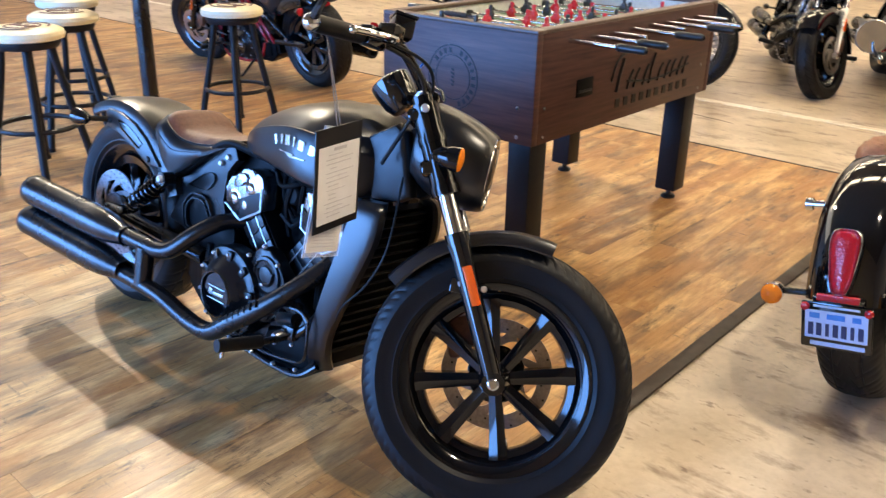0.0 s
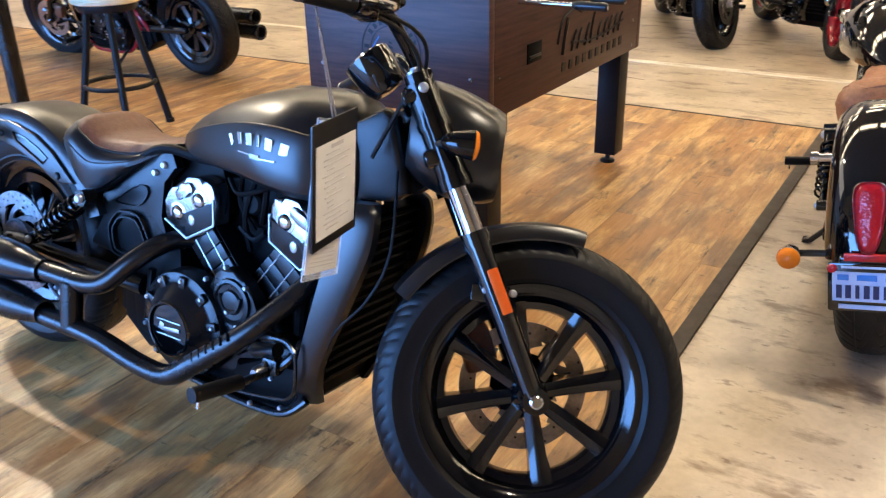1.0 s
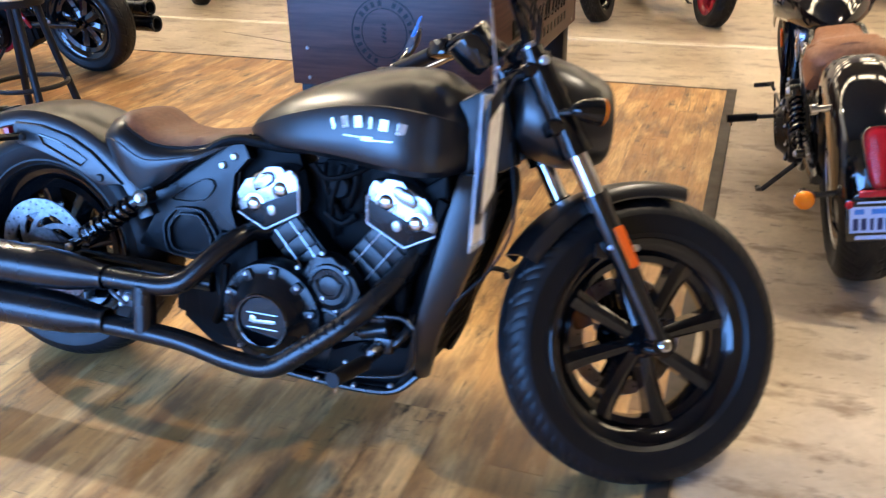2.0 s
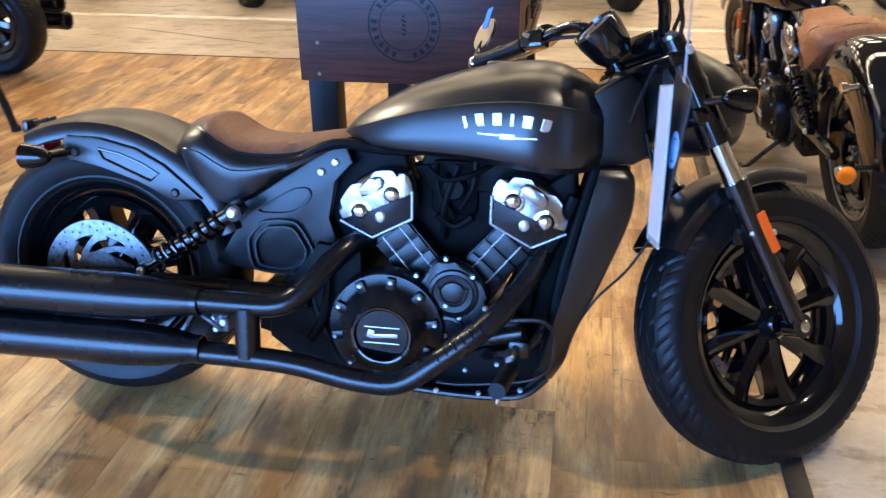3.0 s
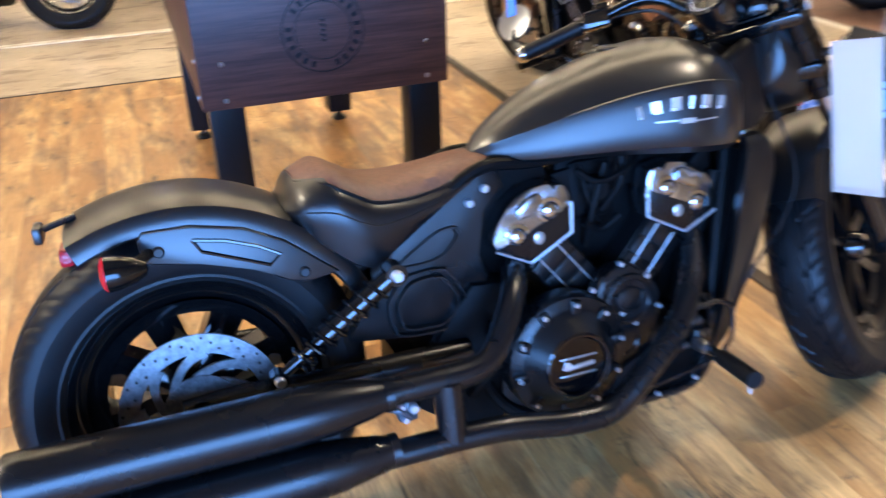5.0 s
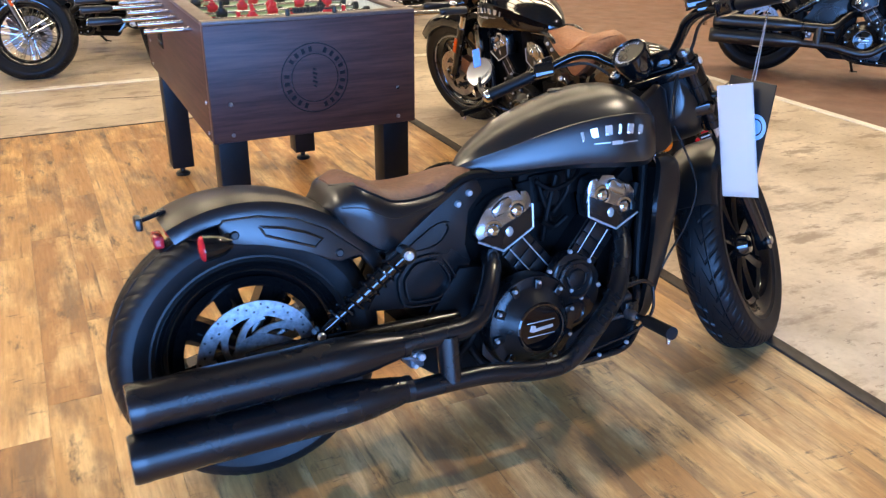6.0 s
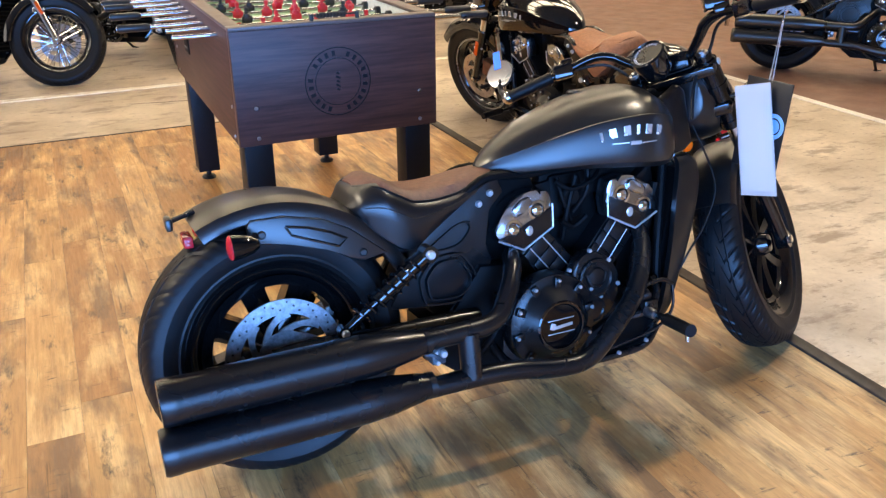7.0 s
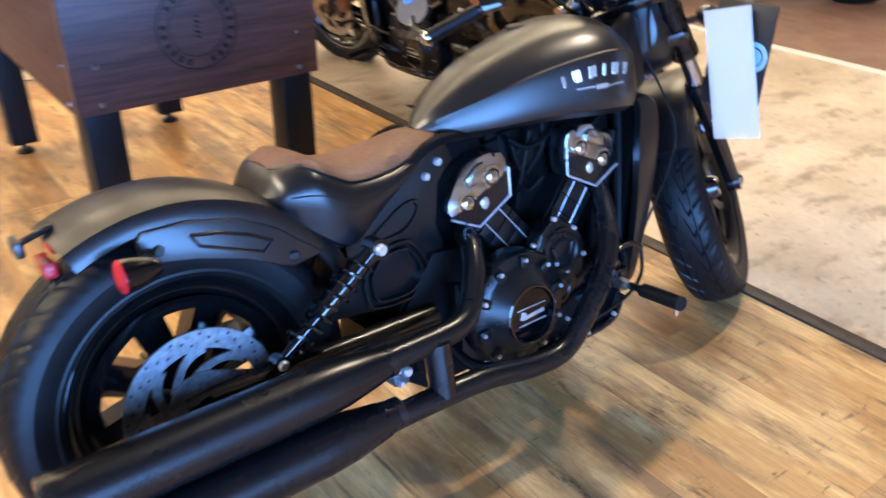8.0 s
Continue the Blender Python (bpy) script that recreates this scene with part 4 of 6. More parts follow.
        for cx, cz, cw, ch, ca in ((0.688, 0.283, 0.078, 0.003, 0), (0.688, 0.247, 0.078, 0.003, 0), (0.694, 0.264, 0.056, 0.009, -4), (0.664, 0.267, 0.014, 0.018, 20)):
            bm = B()
            block(bm, (cx, side * 0.1950, cz), (cw, 0.003, ch), 0.001, Matrix.Rotation(radians(ca), 4, "Y"))
            part("cap_bar", bm, SILVER, cover)
        for k in range(10):
            a = 2 * math.pi * (k + 0.3) / 10
            bm = B()
            c = Vector((0.688 + 0.106 * math.cos(a), side * 0.162, 0.265 + 0.106 * math.sin(a)))
            block(bm, c, (0.030, 0.014, 0.022), 0.005, Matrix.Rotation(-a, 4, "Y"))
            part("lug", bm, mats["engine"], cover)
            bm = B()
            bolt(bm, (0.688 + 0.112 * math.cos(a), side * 0.169, 0.265 + 0.112 * math.sin(a)), 0.0052, 0.005, side)
            part("screw", bm, BRIGHT, cover)
        bm = B()
        prism(bm, [(0.752, 0.335), (0.765, 0.385), (0.790, 0.412), (0.820, 0.424), (0.868, 0.404), (0.898, 0.360), (0.906, 0.315), (0.885, 0.262), (0.845, 0.222), (0.790, 0.215), (0.760, 0.260)], side * 0.10, side * 0.138, 0.008, smooth=3)
        lathe(bm, [(0.056, side * 0.136), (0.053, side * 0.145), (0.046, side * 0.1465), (0.042, side * 0.142), (0.030, side * 0.141), (0.026, side * 0.146), (0.012, side * 0.149), (0.0001, side * 0.149)], 36, "Y", (0.832, 0, 0.350))
        lathe(bm, [(0.040, side * 0.136), (0.037, side * 0.144), (0.030, side * 0.145), (0.026, side * 0.141), (0.0001, side * 0.141)], 30, "Y", (0.822, 0, 0.262))
        tube(bm, [(0.800, side * 0.145, 0.365), (0.815, side * 0.147, 0.335), (0.850, side * 0.147, 0.335), (0.862, side * 0.145, 0.365)], 0.004, 6)
        cam_cover = part("cam_cover", bm, mats["engine"], bike)
        for bx, bz in ((0.752, 0.386), (0.815, 0.428), (0.873, 0.392), (0.901, 0.322), (0.846, 0.297), (0.816, 0.323), (0.815, 0.252), (0.780, 0.222)):
            bm = B()
            bolt(bm, (bx, side * 0.139, bz), 0.0060, 0.006, side)
            part("screw", bm, BRIGHT, cam_cover)
        # frame side plates
        bm = B()
        prism(bm, SIDE_PLATE, side * 0.055, side * 0.082, 0.005)
        plate = part("side_plate", bm, mats["engine"], bike, "pressed frame cover with a raised outline")
        for k0, k1, d in ((1.26, 1.13, 0.093), (1.0, 0.88, 0.095)):
            bm = B()
            soft_line = cut_corners(cut_corners(SIDE_INNER, 0.16), 0.28)
            rings = [[(x, side * y, z) for x, z in inset(soft_line, k)] for k, y in ((k0, 0.080), (k0 - 0.025, d), (k1 + 0.025, d), (k1, 0.080))]
            grid_faces(bm, rings, close_path=True)
            part("raised_line", bm, mats["engine"], plate)
        bm = B()
        pocket = cut_corners(SIDE_POCKET, 0.22)
        rings = [[(x, side * y, z) for x, z in inset(pocket, k)] for k, y in ((1.04, 0.080), (1.0, 0.0885), (0.90, 0.0885), (0.84, 0.080))]
        grid_faces(bm, rings, close_path=True)
        part("raised_line", bm, mats["engine"], plate)
        for bx, bz in ((0.562, 0.611), (0.530, 0.588)):
            bm = B()
            bolt(bm, (bx, side * 0.083, bz), 0.009, 0.008, side)
            part("screw", bm, BRIGHT, plate)
        # rear shock
        bm = B()
        top, low = Vector((0.357, side * 0.150, 0.508)), Vector((0.133, side * 0.152, 0.359))
        d = low - top
        rod(bm, top + d * 0.05, top + d * 0.62, 0.0195, 16)
        rod(bm, top + d * 0.55, low, 0.010, 12)
        lathe(bm, [(0.008, -0.018), (0.020, -0.018), (0.020, 0.018), (0.008, 0.018)], 20, "Y", top, closed=True)
        lathe(bm, [(0.006, -0.014), (0.016, -0.014), (0.016, 0.014), (0.006, 0.014)], 20, "Y", low, closed=True)
        shock = part("shock_absorber", bm, GLOSS, bike, "black shock absorber with an open coil spring")
        bm = B()
        helix = []
        ux = d.normalized()
        uy = ux.orthogonal().normalized()
        uz = ux.cross(uy)
        for k in range(0, 8 * 10 + 1):
            a = 2 * math.pi * k / 10
            helix.append(top + d * (0.14 + 0.72 * k / 80) + (uy * math.cos(a) + uz * math.sin(a)) * 0.024)
        tube(bm, helix, 0.0040, 6, 1, smooth_path=False)
        part("coil_spring", bm, GLOSS, shock)
        bm = B()
        bolt(bm, (top.x, top.y + side * 0.018, top.z), 0.012, 0.010, side)
        part("shock_bolt", bm, BRIGHT, shock)
        bm = B()
        bolt(bm, (low.x, low.y + side * 0.014, low.z), 0.010, 0.008, side)
        part("shock_bolt", bm, BRIGHT, shock)
        # swing arm
        bm = B()
        tube(bm, [(-0.03, side * 0.118, 0.325), (0.05, side * 0.118, 0.325), (0.20, side * 0.118, 0.318), (0.36, side * 0.112, 0.310), (0.50, side * 0.10, 0.300)], [0.016, 0.022, 0.022, 0.024, 0.026], 12)
        lathe(bm, [(0.010, side * 0.135), (0.018, side * 0.135), (0.020, side * 0.10)], 20, "Y", (0, 0, 0.322))
        part("swing_arm", bm, SATIN, bike)
        # frame rails
        bm = B()
        tube(bm, [(0.27, side * 0.085, 0.505), (0.35, side * 0.090, 0.525), (0.46, side * 0.088, 0.595), (0.56, side * 0.080, 0.650), (0.72, side * 0.06, 0.640), (1.10, side * 0.045, 0.680)], 0.012, 10)
        tube(bm, [(1.12, side * 0.05, 0.640), (1.06, side * 0.10, 0.40), (1.02, side * 0.12, 0.16), (0.90, side * 0.12, 0.115), (0.62, side * 0.11, 0.130), (0.52, side * 0.09, 0.25), (0.50, side * 0.08, 0.36)], 0.013, 10)
        part("frame_rail", bm, mats["frame"], bike)
        # fender strut with its inset outline
        if fender == "bobber":
            bm = B()
            prism(bm, STRUT, side * 0.104, side * 0.122, 0.004)
            strut = part("fender_strut", bm, mats["body"], bike, "black fender strut with a sunk outline")
            bm = B()
            loop = [(0.034, 0.622), (0.046, 0.600), (0.152, 0.556), (0.172, 0.572), (0.135, 0.593), (0.085, 0.612)]
            tube(bm, [(x, side * 0.1225, z) for x, z in loop + loop[:1]], 0.0034, 6, 1, smooth_path=False)
            part("outline", bm, GLOSS, strut)
            for bx, bz in ((0.208, 0.532), (-0.020, 0.612)):
                bm = B()
                bolt(bm, (bx, side * 0.122, bz), 0.010, 0.006, side)
                part("screw", bm, PLASTIC, strut)
        # foot controls
        bm = B()
        rod(bm, (0.975, side * 0.15, 0.235), (0.972, side * 0.265, 0.240), 0.009, 10)
        peg = part("foot_peg", bm, SATIN, bike)
        bm = B()
        rod(bm, (0.970, side * 0.255, 0.240), (0.953, side * 0.372, 0.249), 0.0165, 16)
        part("peg_rubber", bm, RUBBER, peg, "black rubber foot peg")
        bm = B()
        rod(bm, (0.955, side * 0.356, 0.232), (0.954, side * 0.357, 0.216), 0.005, 8)
        part("peg_feeler", bm, CHROME, peg)
        bm = B()
        tube(bm, [(0.90, side * 0.11, 0.200), (0.94, side * 0.15, 0.225), (0.985, side * 0.165, 0.240), (1.02, side * 0.15, 0.275), (1.03, side * 0.12, 0.31)], 0.011, 10)
        block(bm, (0.980, side * 0.168, 0.250), (0.045, 0.030, 0.040), 0.008)
        bolt(bm, (0.972, side * 0.184, 0.256), 0.007, 0.006, side)
        part("peg_bracket", bm, SATIN, bike)
        bm = B()
        tube(bm, [(0.90, side * 0.165, 0.300), (0.96, side * 0.172, 0.312), (1.02, side * 0.175, 0.318), (1.050, side * 0.178, 0.300)], 0.006, 8)
        tube(bm, [(1.050, side * 0.178, 0.300), (1.052, side * 0.178, 0.235), (1.030, side * 0.165, 0.190), (0.98, side * 0.155, 0.165), (0.86, side * 0.15, 0.145), (0.80, side * 0.14, 0.140)], 0.0042, 8)
        part("brake_linkage", bm, SATIN, bike)
        if side > 0:
            bm = B()
            tube(bm, [(1.06, 0.18, 0.325), (1.12, 0.19, 0.335), (1.16, 0.20, 0.325)], 0.007, 8)
            rod(bm, (1.155, 0.175, 0.325), (1.165, 0.255, 0.323), 0.010, 10)
            part("shift_pedal", bm, RUBBER, bike)
        # radiator shrouds
        bm = B()
        rows = [(0.628, 1.122, 1.176, 0.098), (0.604, 1.116, 1.190, 0.116), (0.530, 1.098, 1.186, 0.128), (0.400, 1.070, 1.140, 0.144), (0.280, 1.042, 1.092, 0.150), (0.210, 1.026, 1.074, 0.140), (0.150, 0.998, 1.050, 0.104)]
        rings = []
        for z, xa, xb, y in spline(rows, 4):
            rings.append([(xa, side * (y + 0.009), z), (xb - 0.014, side * (y + 0.002), z), (xb, side * (y - 0.008), z), (xb + 0.004, side * (y - 0.024), z), (xb - 0.004, side * (y - 0.034), z), (xa, side * (y - 0.010), z)])
        grid_faces(bm, rings, caps=True)
        part("radiator_shroud", bm, mats["body"], bike)
        # neck cover
        bm = B()
        prism(bm, [(1.095, 0.775), (1.165, 0.815), (1.190, 0.800), (1.225, 0.650), (1.190, 0.630), (1.120, 0.625), (1.090, 0.690)], side * 0.030, side * 0.082, 0.014)
        for v in bm.verts:
            v.co.y *= 1 - 3.0 * max(0.0, v.co.x - 1.095)
        part("neck_cover", bm, CAST, bike)
    # radiator between the shrouds
    bm = B()
    rows = [(0.600, 1.150), (0.400, 1.098), (0.200, 1.044)]
    rings = [[(x - 0.03, -0.112, z), (x + 0.012, -0.112, z), (x + 0.012, 0.112, z), (x - 0.03, 0.112, z)] for z, x in rows]
    grid_faces(bm, rings, caps=True)
    rad = part("radiator", bm, RADBLACK, bike, "black radiator with a slatted guard")
    for k in range(15):
        z = 0.215 + k * 0.0265
        x = 1.150 - (0.600 - z) * 0.262 + 0.016
        bm = B()
        block(bm, (x, 0, z), (0.022, 0.222, 0.006), 0, Matrix.Rotation(radians(-30), 4, "Y"))
        part("slat", bm, RADBLACK, rad, smooth=False)
    # tank, seat, fenders
    bm = B()
    tank_mesh(bm)
    tank = part("fuel_tank", bm, mats["tank"], bike, mats["tank_label"], angle=28)
    bm = B()
    lathe(bm, [(0.030, -0.004), (0.030, 0.006), (0.026, 0.009), (0.0001, 0.0095)], 32, "Z", (0.90, 0.03, 0.815))
    part("filler_cap", bm, mats["body"], tank)
    widths = (0.008, 0.019, 0.019, 0.008, 0.019, 0.019)
    for side in (-1, 1):
        x = 0.846
        for k, w in enumerate(widths):
            u = (x + w / 2 - 0.935) / 0.09
            z = 0.733 - 0.013 * u * u
            bm = B()
            y = tank_side(x + w / 2, z)
            block(bm, (0, 0, 0), (w, 0.004, 0.025), 0.001)
            slope = (tank_side(x + w, z) - tank_side(x, z)) / w
            part("badge_block", bm, SILVER, tank, "small silver badge block", m=Matrix.Translation((x + w / 2, side * (y + 0.0005), z)) @ Matrix.Rotation(side * slope, 4, "Z") @ Matrix.Rotation(radians(16 * u), 4, "Y"), smooth=False)
            x += w + 0.0165
        for xa, xb, zz, h in ((0.876, 0.920, 0.7015, 0.003), (0.953, 0.995, 0.6985, 0.003), (0.922, 0.951, 0.700, 0.010)):
            bm = B()
            xm = (xa + xb) / 2
            block(bm, (0, 0, 0), (xb - xa, 0.003, h), 0)
            slope = (tank_side(xb, zz) - tank_side(xa, zz)) / (xb - xa)
            part("badge_bar", bm, SILVER, tank, m=Matrix.Translation((xm, side * (tank_side(xm, zz) + 0.0005), zz)) @ Matrix.Rotation(side * slope, 4, "Z"), smooth=False)
    top, skirt = B(), B()
    welts, seams = seat_meshes(top, skirt)
    seat = part("seat", skirt, mats.get("skirt", HIDE), bike, "smooth vinyl seat shell")
    for line, r, name_ in [(w, 0.0030, "welt") for w in welts] + [(w, 0.0016, "seam") for w in seams]:
        bm = B()
        tube(bm, line, r, 6, 1, smooth_path=False)
        part(name_, bm, mats.get("skirt", HIDE), seat)
    part("seat_cushion", top, mats["seat"], seat, mats["seat_label"])
    bm = B()
    if fender == "bobber":
        fender_mesh(bm, 0.373, 0.112, 116, 22, drop=0.043)
        part("rear_fender", bm, mats["body"], bike, m=Matrix.Translation(AXLE_R))
        bm = B()
        block(bm, (-0.165, 0, 0.600), (0.022, 0.07, 0.028), 0.005)
        part("tail_lamp", bm, REDLENS, bike, "small red tail lamp")
        for side, sx, sz in ((-1, -0.098, 0.612), (1, -0.120, 0.585)):
            signal(bike, (sx, side * 0.188, sz), -1, mats, (sx + 0.068, side * 0.112, sz), lens_mat=REDLENS, bulge=0.4)
        bm = B()
        rod(bm, (-0.140, 0, 0.662), (-0.192, -0.006, 0.650), 0.006, 8)
        block(bm, (-0.200, -0.008, 0.645), (0.016, 0.050, 0.030), 0.006)
        part("plate_lamp", bm, SATIN, bike, "small black lamp on a stalk")
    else:
        fender_mesh(bm, 0.372, 0.105, 168, 22, drop=mats.get("valance", 0.07))
        part("rear_fender", bm, mats["body"], bike, m=Matrix.Translation(AXLE_R))
        turn_back = Matrix.Translation((-0.346, 0, 0.502)) @ Matrix.Rotation(radians(22), 4, "Y")

        def lamp_ring(x, grow):
            """The lamp's outline: a tall rounded shield, broad above and narrow below."""
            ring = []
            for k in range(36):
                a = 2 * math.pi * k / 36
                c, v = math.copysign(abs(math.cos(a)) ** 0.55, math.cos(a)), math.copysign(abs(math.sin(a)) ** 0.6, math.sin(a))
                ring.append((x, (0.030 + 0.0085 * v) * c * grow, (0.080 * v - 0.004) * (1 + (grow - 1) * 0.4)))
            return ring

        bm = B()
        grid_faces(bm, [lamp_ring(0.020, 1.16), lamp_ring(-0.004, 1.16), lamp_ring(-0.011, 1.08), lamp_ring(-0.008, 0.96), lamp_ring(0.004, 0.92)], caps=True)
        lamp = part("tail_lamp", bm, CHROME, bike, "tall shield-shaped tail lamp in a chrome rim", m=turn_back, angle=50)
        bm = B()
        grid_faces(bm, [lamp_ring(-0.002, 0.95), lamp_ring(-0.010, 0.90), lamp_ring(-0.015, 0.66), lamp_ring(-0.017, 0.30)], caps=True)
        part("lens", bm, REDLENS, lamp, "red ribbed lens", angle=60)
        bm = B()
        block(bm, (-0.392, 0, 0.342), (0.006, 0.166, 0.122), 0.004)
        block(bm, (-0.375, 0, 0.405), (0.03, 0.12, 0.02), 0.004)
        holder = part("plate_holder", bm, GLOSS, bike, "black plate surround with pale bars")
        bm = B()
        block(bm, (-0.397, 0, 0.346), (0.003, 0.146, 0.074))
        block(bm, (-0.3965, -0.004, 0.2945), (0.002, 0.128, 0.011))
        block(bm, (-0.3965, 0, 0.3945), (0.002, 0.108, 0.005))
        part("plate", bm, PLATEBLUE, holder, "pale blue plate with dark bars")
        for k in range(7):
            bm = B()
            block(bm, (-0.3995, -0.0585 + k * 0.0195, 0.334), (0.002, 0.0125 - 0.004 * (k % 3 == 1), 0.033))
            part("plate_bar", bm, NAVY, holder, smooth=False)
        for y, w in ((0.0, 0.042), (0.050, 0.024), (-0.048, 0.020)):
            bm = B()
            block(bm, (-0.3995, y, 0.370), (0.002, w, 0.014))
            part("plate_bar", bm, BLUE, holder, smooth=False)
        for y in (-0.074, 0.074):
            bm = B()
            lathe(bm, [(0.0001, -0.404), (0.009, -0.402), (0.011, -0.395)], 16, "X", (0, y, 0.390))
            part("plate_reflector", bm, REDLENS, holder)
        bm = B()
        block(bm, (-0.385, 0, 0.415), (0.012, 0.10, 0.018), 0.003)
        part("reflector", bm, REDLENS, holder)
        for side in (-1, 1):
            signal(bike, (-0.330, side * 0.178, 0.385), -1, mats, (-0.30, side * 0.09, 0.388))
        for side in (-1, 1):
            bm = B()
            rod(bm, (-0.15, side * 0.08, 0.585), (-0.15, side * 0.140, 0.585), 0.010, 12)
            rod(bm, (-0.15, side * 0.128, 0.585), (-0.15, side * 0.146, 0.585), 0.017, 12)
            part("fender_mount", bm, CHROME, bike)
    bm = B()
    if fender == "bobber":
        fender_mesh(bm, 0.342, 0.077, 79, 150, drop=0.034)
    else:
        fender_mesh(bm, 0.346, 0.084, 40, 185, drop=0.06)
    part("front_fender", bm, mats["body"], bike, m=turn @ Matrix.Translation(AXLE_F))
    # fork
    fa, fb = Vector((1.208, 0, 0.836)), Vector((1.504, 0, 0.284))
    fd = fb - fa
    for side in (-1, 1):
        off = Vector((0, side * 0.100, 0))
        bm = B()
        rod(bm, fa + off - fd * 0.02, fa + off + fd * 0.30, 0.0310, 20)
        rod(bm, fa + off - fd * 0.05, fa + off - fd * 0.01, 0.024, 20)
        rod(bm, fa + off + fd * 0.28, fa + off + fd * 0.315, 0.0335, 20)
        rod(bm, fa + off + fd * 0.10, fa + off + fd * 0.125, 0.0335, 20)
        leg = part("fork_leg", bm, mats["fork"], bike, m=turn)
        bm = B()
        rod(bm, fa + off - fd * 0.05, fa + off - fd * 0.060, 0.017, 20)
        rod(bm, fa + off - fd * 0.058, fa + off - fd * 0.070, 0.009, 6)
        part("fork_cap", bm, STEEL, leg, "steel fork cap with a hexagon")
        bm = B()
        rod(bm, fa + off + fd * 0.2, fa + off + fd * 0.52, 0.0205, 20)
        part("fork_tube", bm, CHROME, leg, "polished fork tube")
        bm = B()
        rod(bm, fa + off + fd * 0.455, fa + off + fd * 0.50, 0.0275, 20)
        rod(bm, fa + off + fd * 0.49, fa + off + fd * 0.985, 0.0250, 20, 0.021)
        lathe(bm, [(0.006, -0.018), (0.026, -0.018), (0.026, 0.018), (0.006, 0.018)], 24, "Y", fb + off, closed=True)
        block(bm, fa + off + fd * 0.66 + Vector((-0.01, -side * 0.02, 0)), (0.075, 0.012, 0.035), 0.004)
        part("fork_slider", bm, mats["slider"], leg)
        bm = B()
        bolt(bm, fb + Vector((0, side * 0.122, 0)), 0.0135, 0.006, side)
        part("axle_bolt", bm, CHROME, leg)
        for at, br in ((fa + off + fd * 0.66 + Vector((0.030, side * 0.010, 0.008)), 0.0075), (fa + off + fd * 0.66 + Vector((-0.022, side * 0.010, 0.008)), 0.0075), (fa + Vector((0.004, side * 0.130, 0.0)), 0.010)):
            bm = B()
            bolt(bm, at, br, 0.006, side)
            part("fork_bolt", bm, BRIGHT, leg)
        bm = B()
        q = fd.normalized().to_track_quat("Z", "Y").to_matrix().to_4x4()
        block(bm, fa + off + fd * 0.650 + Vector((0.006, side * 0.026, 0.004)), (0.021, 0.008, 0.090), 0.003, Matrix.Rotation(-math.atan2(fd.x, -fd.z), 4, "Y"))
        part("fork_reflector", bm, ORANGE, leg, "orange side reflector")
        signal(bike, (1.318, side * 0.172, 0.738), 1, mats, (1.245, side * 0.110, 0.738), m=turn, bulge=0.4)
    bm = B()
    for k, z in ((0.02, 0.020), (0.215, 0.024)):
        c = fa + fd * k
        block(bm, c + Vector((-0.012, 0, 0)), (0.062, 0.255, z * 1.5), 0.010, Matrix.Rotation(-math.atan2(fd.x, -fd.z), 4, "Y"))
    part("triple_clamp", bm, GLOSS, bike, m=turn)
    # caliper
    bm = B()
    block(bm, (1.395, 0.075, 0.350), (0.07, 0.05, 0.10), 0.012, Matrix.Rotation(radians(-25), 4, "Y"))
    part("brake_caliper", bm, BRONZE, bike, m=turn)
    # headlamp in its nacelle
    bm = B()
    rings = []
    for x, w, zc, h in spline([(1.195, 0.070, 0.782, 0.085), (1.235, 0.098, 0.770, 0.104), (1.300, 0.114, 0.752, 0.108), (1.355, 0.110, 0.742, 0.097), (1.378, 0.100, 0.740, 0.088)], 4):
        ring = []
        for k in range(28):
            a = 2 * math.pi * k / 28
            c, s = math.cos(a), math.sin(a)
            ring.append((x, w * math.copysign(abs(c) ** 0.8, c), zc + h * math.copysign(abs(s) ** 0.8, s)))
        rings.append(ring)
    inner = [[(1.376 - k * 0.02, y * (0.94 - 0.02 * k), 0.740 + (z - 0.740) * (0.94 - 0.02 * k)) for x, y, z in rings[-1]] for k in (0, 1, 2)]
    grid_faces(bm, rings + inner, caps=True)
    lampbox = part("headlamp", bm, mats["tank"], bike, "headlamp in a deep black nacelle", m=turn, angle=50)
    bm = B()
    lathe(bm, [(0.082, -0.012), (0.086, 0.0), (0.082, 0.006), (0.078, 0.0)], 40, "X", (1.372, 0, 0.740), closed=True)
    part("bezel", bm, CHROME, lampbox)
    bm = B()
    lathe(bm, [(0.080, -0.004), (0.060, 0.006), (0.030, 0.011), (0.0001, 0.013)], 40, "X", (1.372, 0, 0.740))
    part("lamp_glass", bm, mats["lampglass"], lampbox)
    # bars, controls, gauge, mirrors
    bm = B()
    half = [(1.205, 0.030, 0.866), (1.200, 0.062, 0.872), (1.174, 0.106, 0.906), (1.147, 0.140, 0.936), (1.128, 0.190, 0.946), (1.091, 0.268, 0.930), (1.008, 0.413, 0.903)]
    tube(bm, [(x, -y, z) for x, y, z in reversed(half)] + half, 0.0125, 12)
    block(bm, (1.200, 0, 0.866), (0.05, 0.13, 0.05), 0.012)
    narrow = mats.get("narrow", 1.0)
    bars = part("handlebar", bm, mats["bar"], bike, m=turn @ Matrix.Translation((0, 0, mats.get("bar_drop", 0.0))) @ Matrix.Diagonal((1, narrow, 1, 1)))
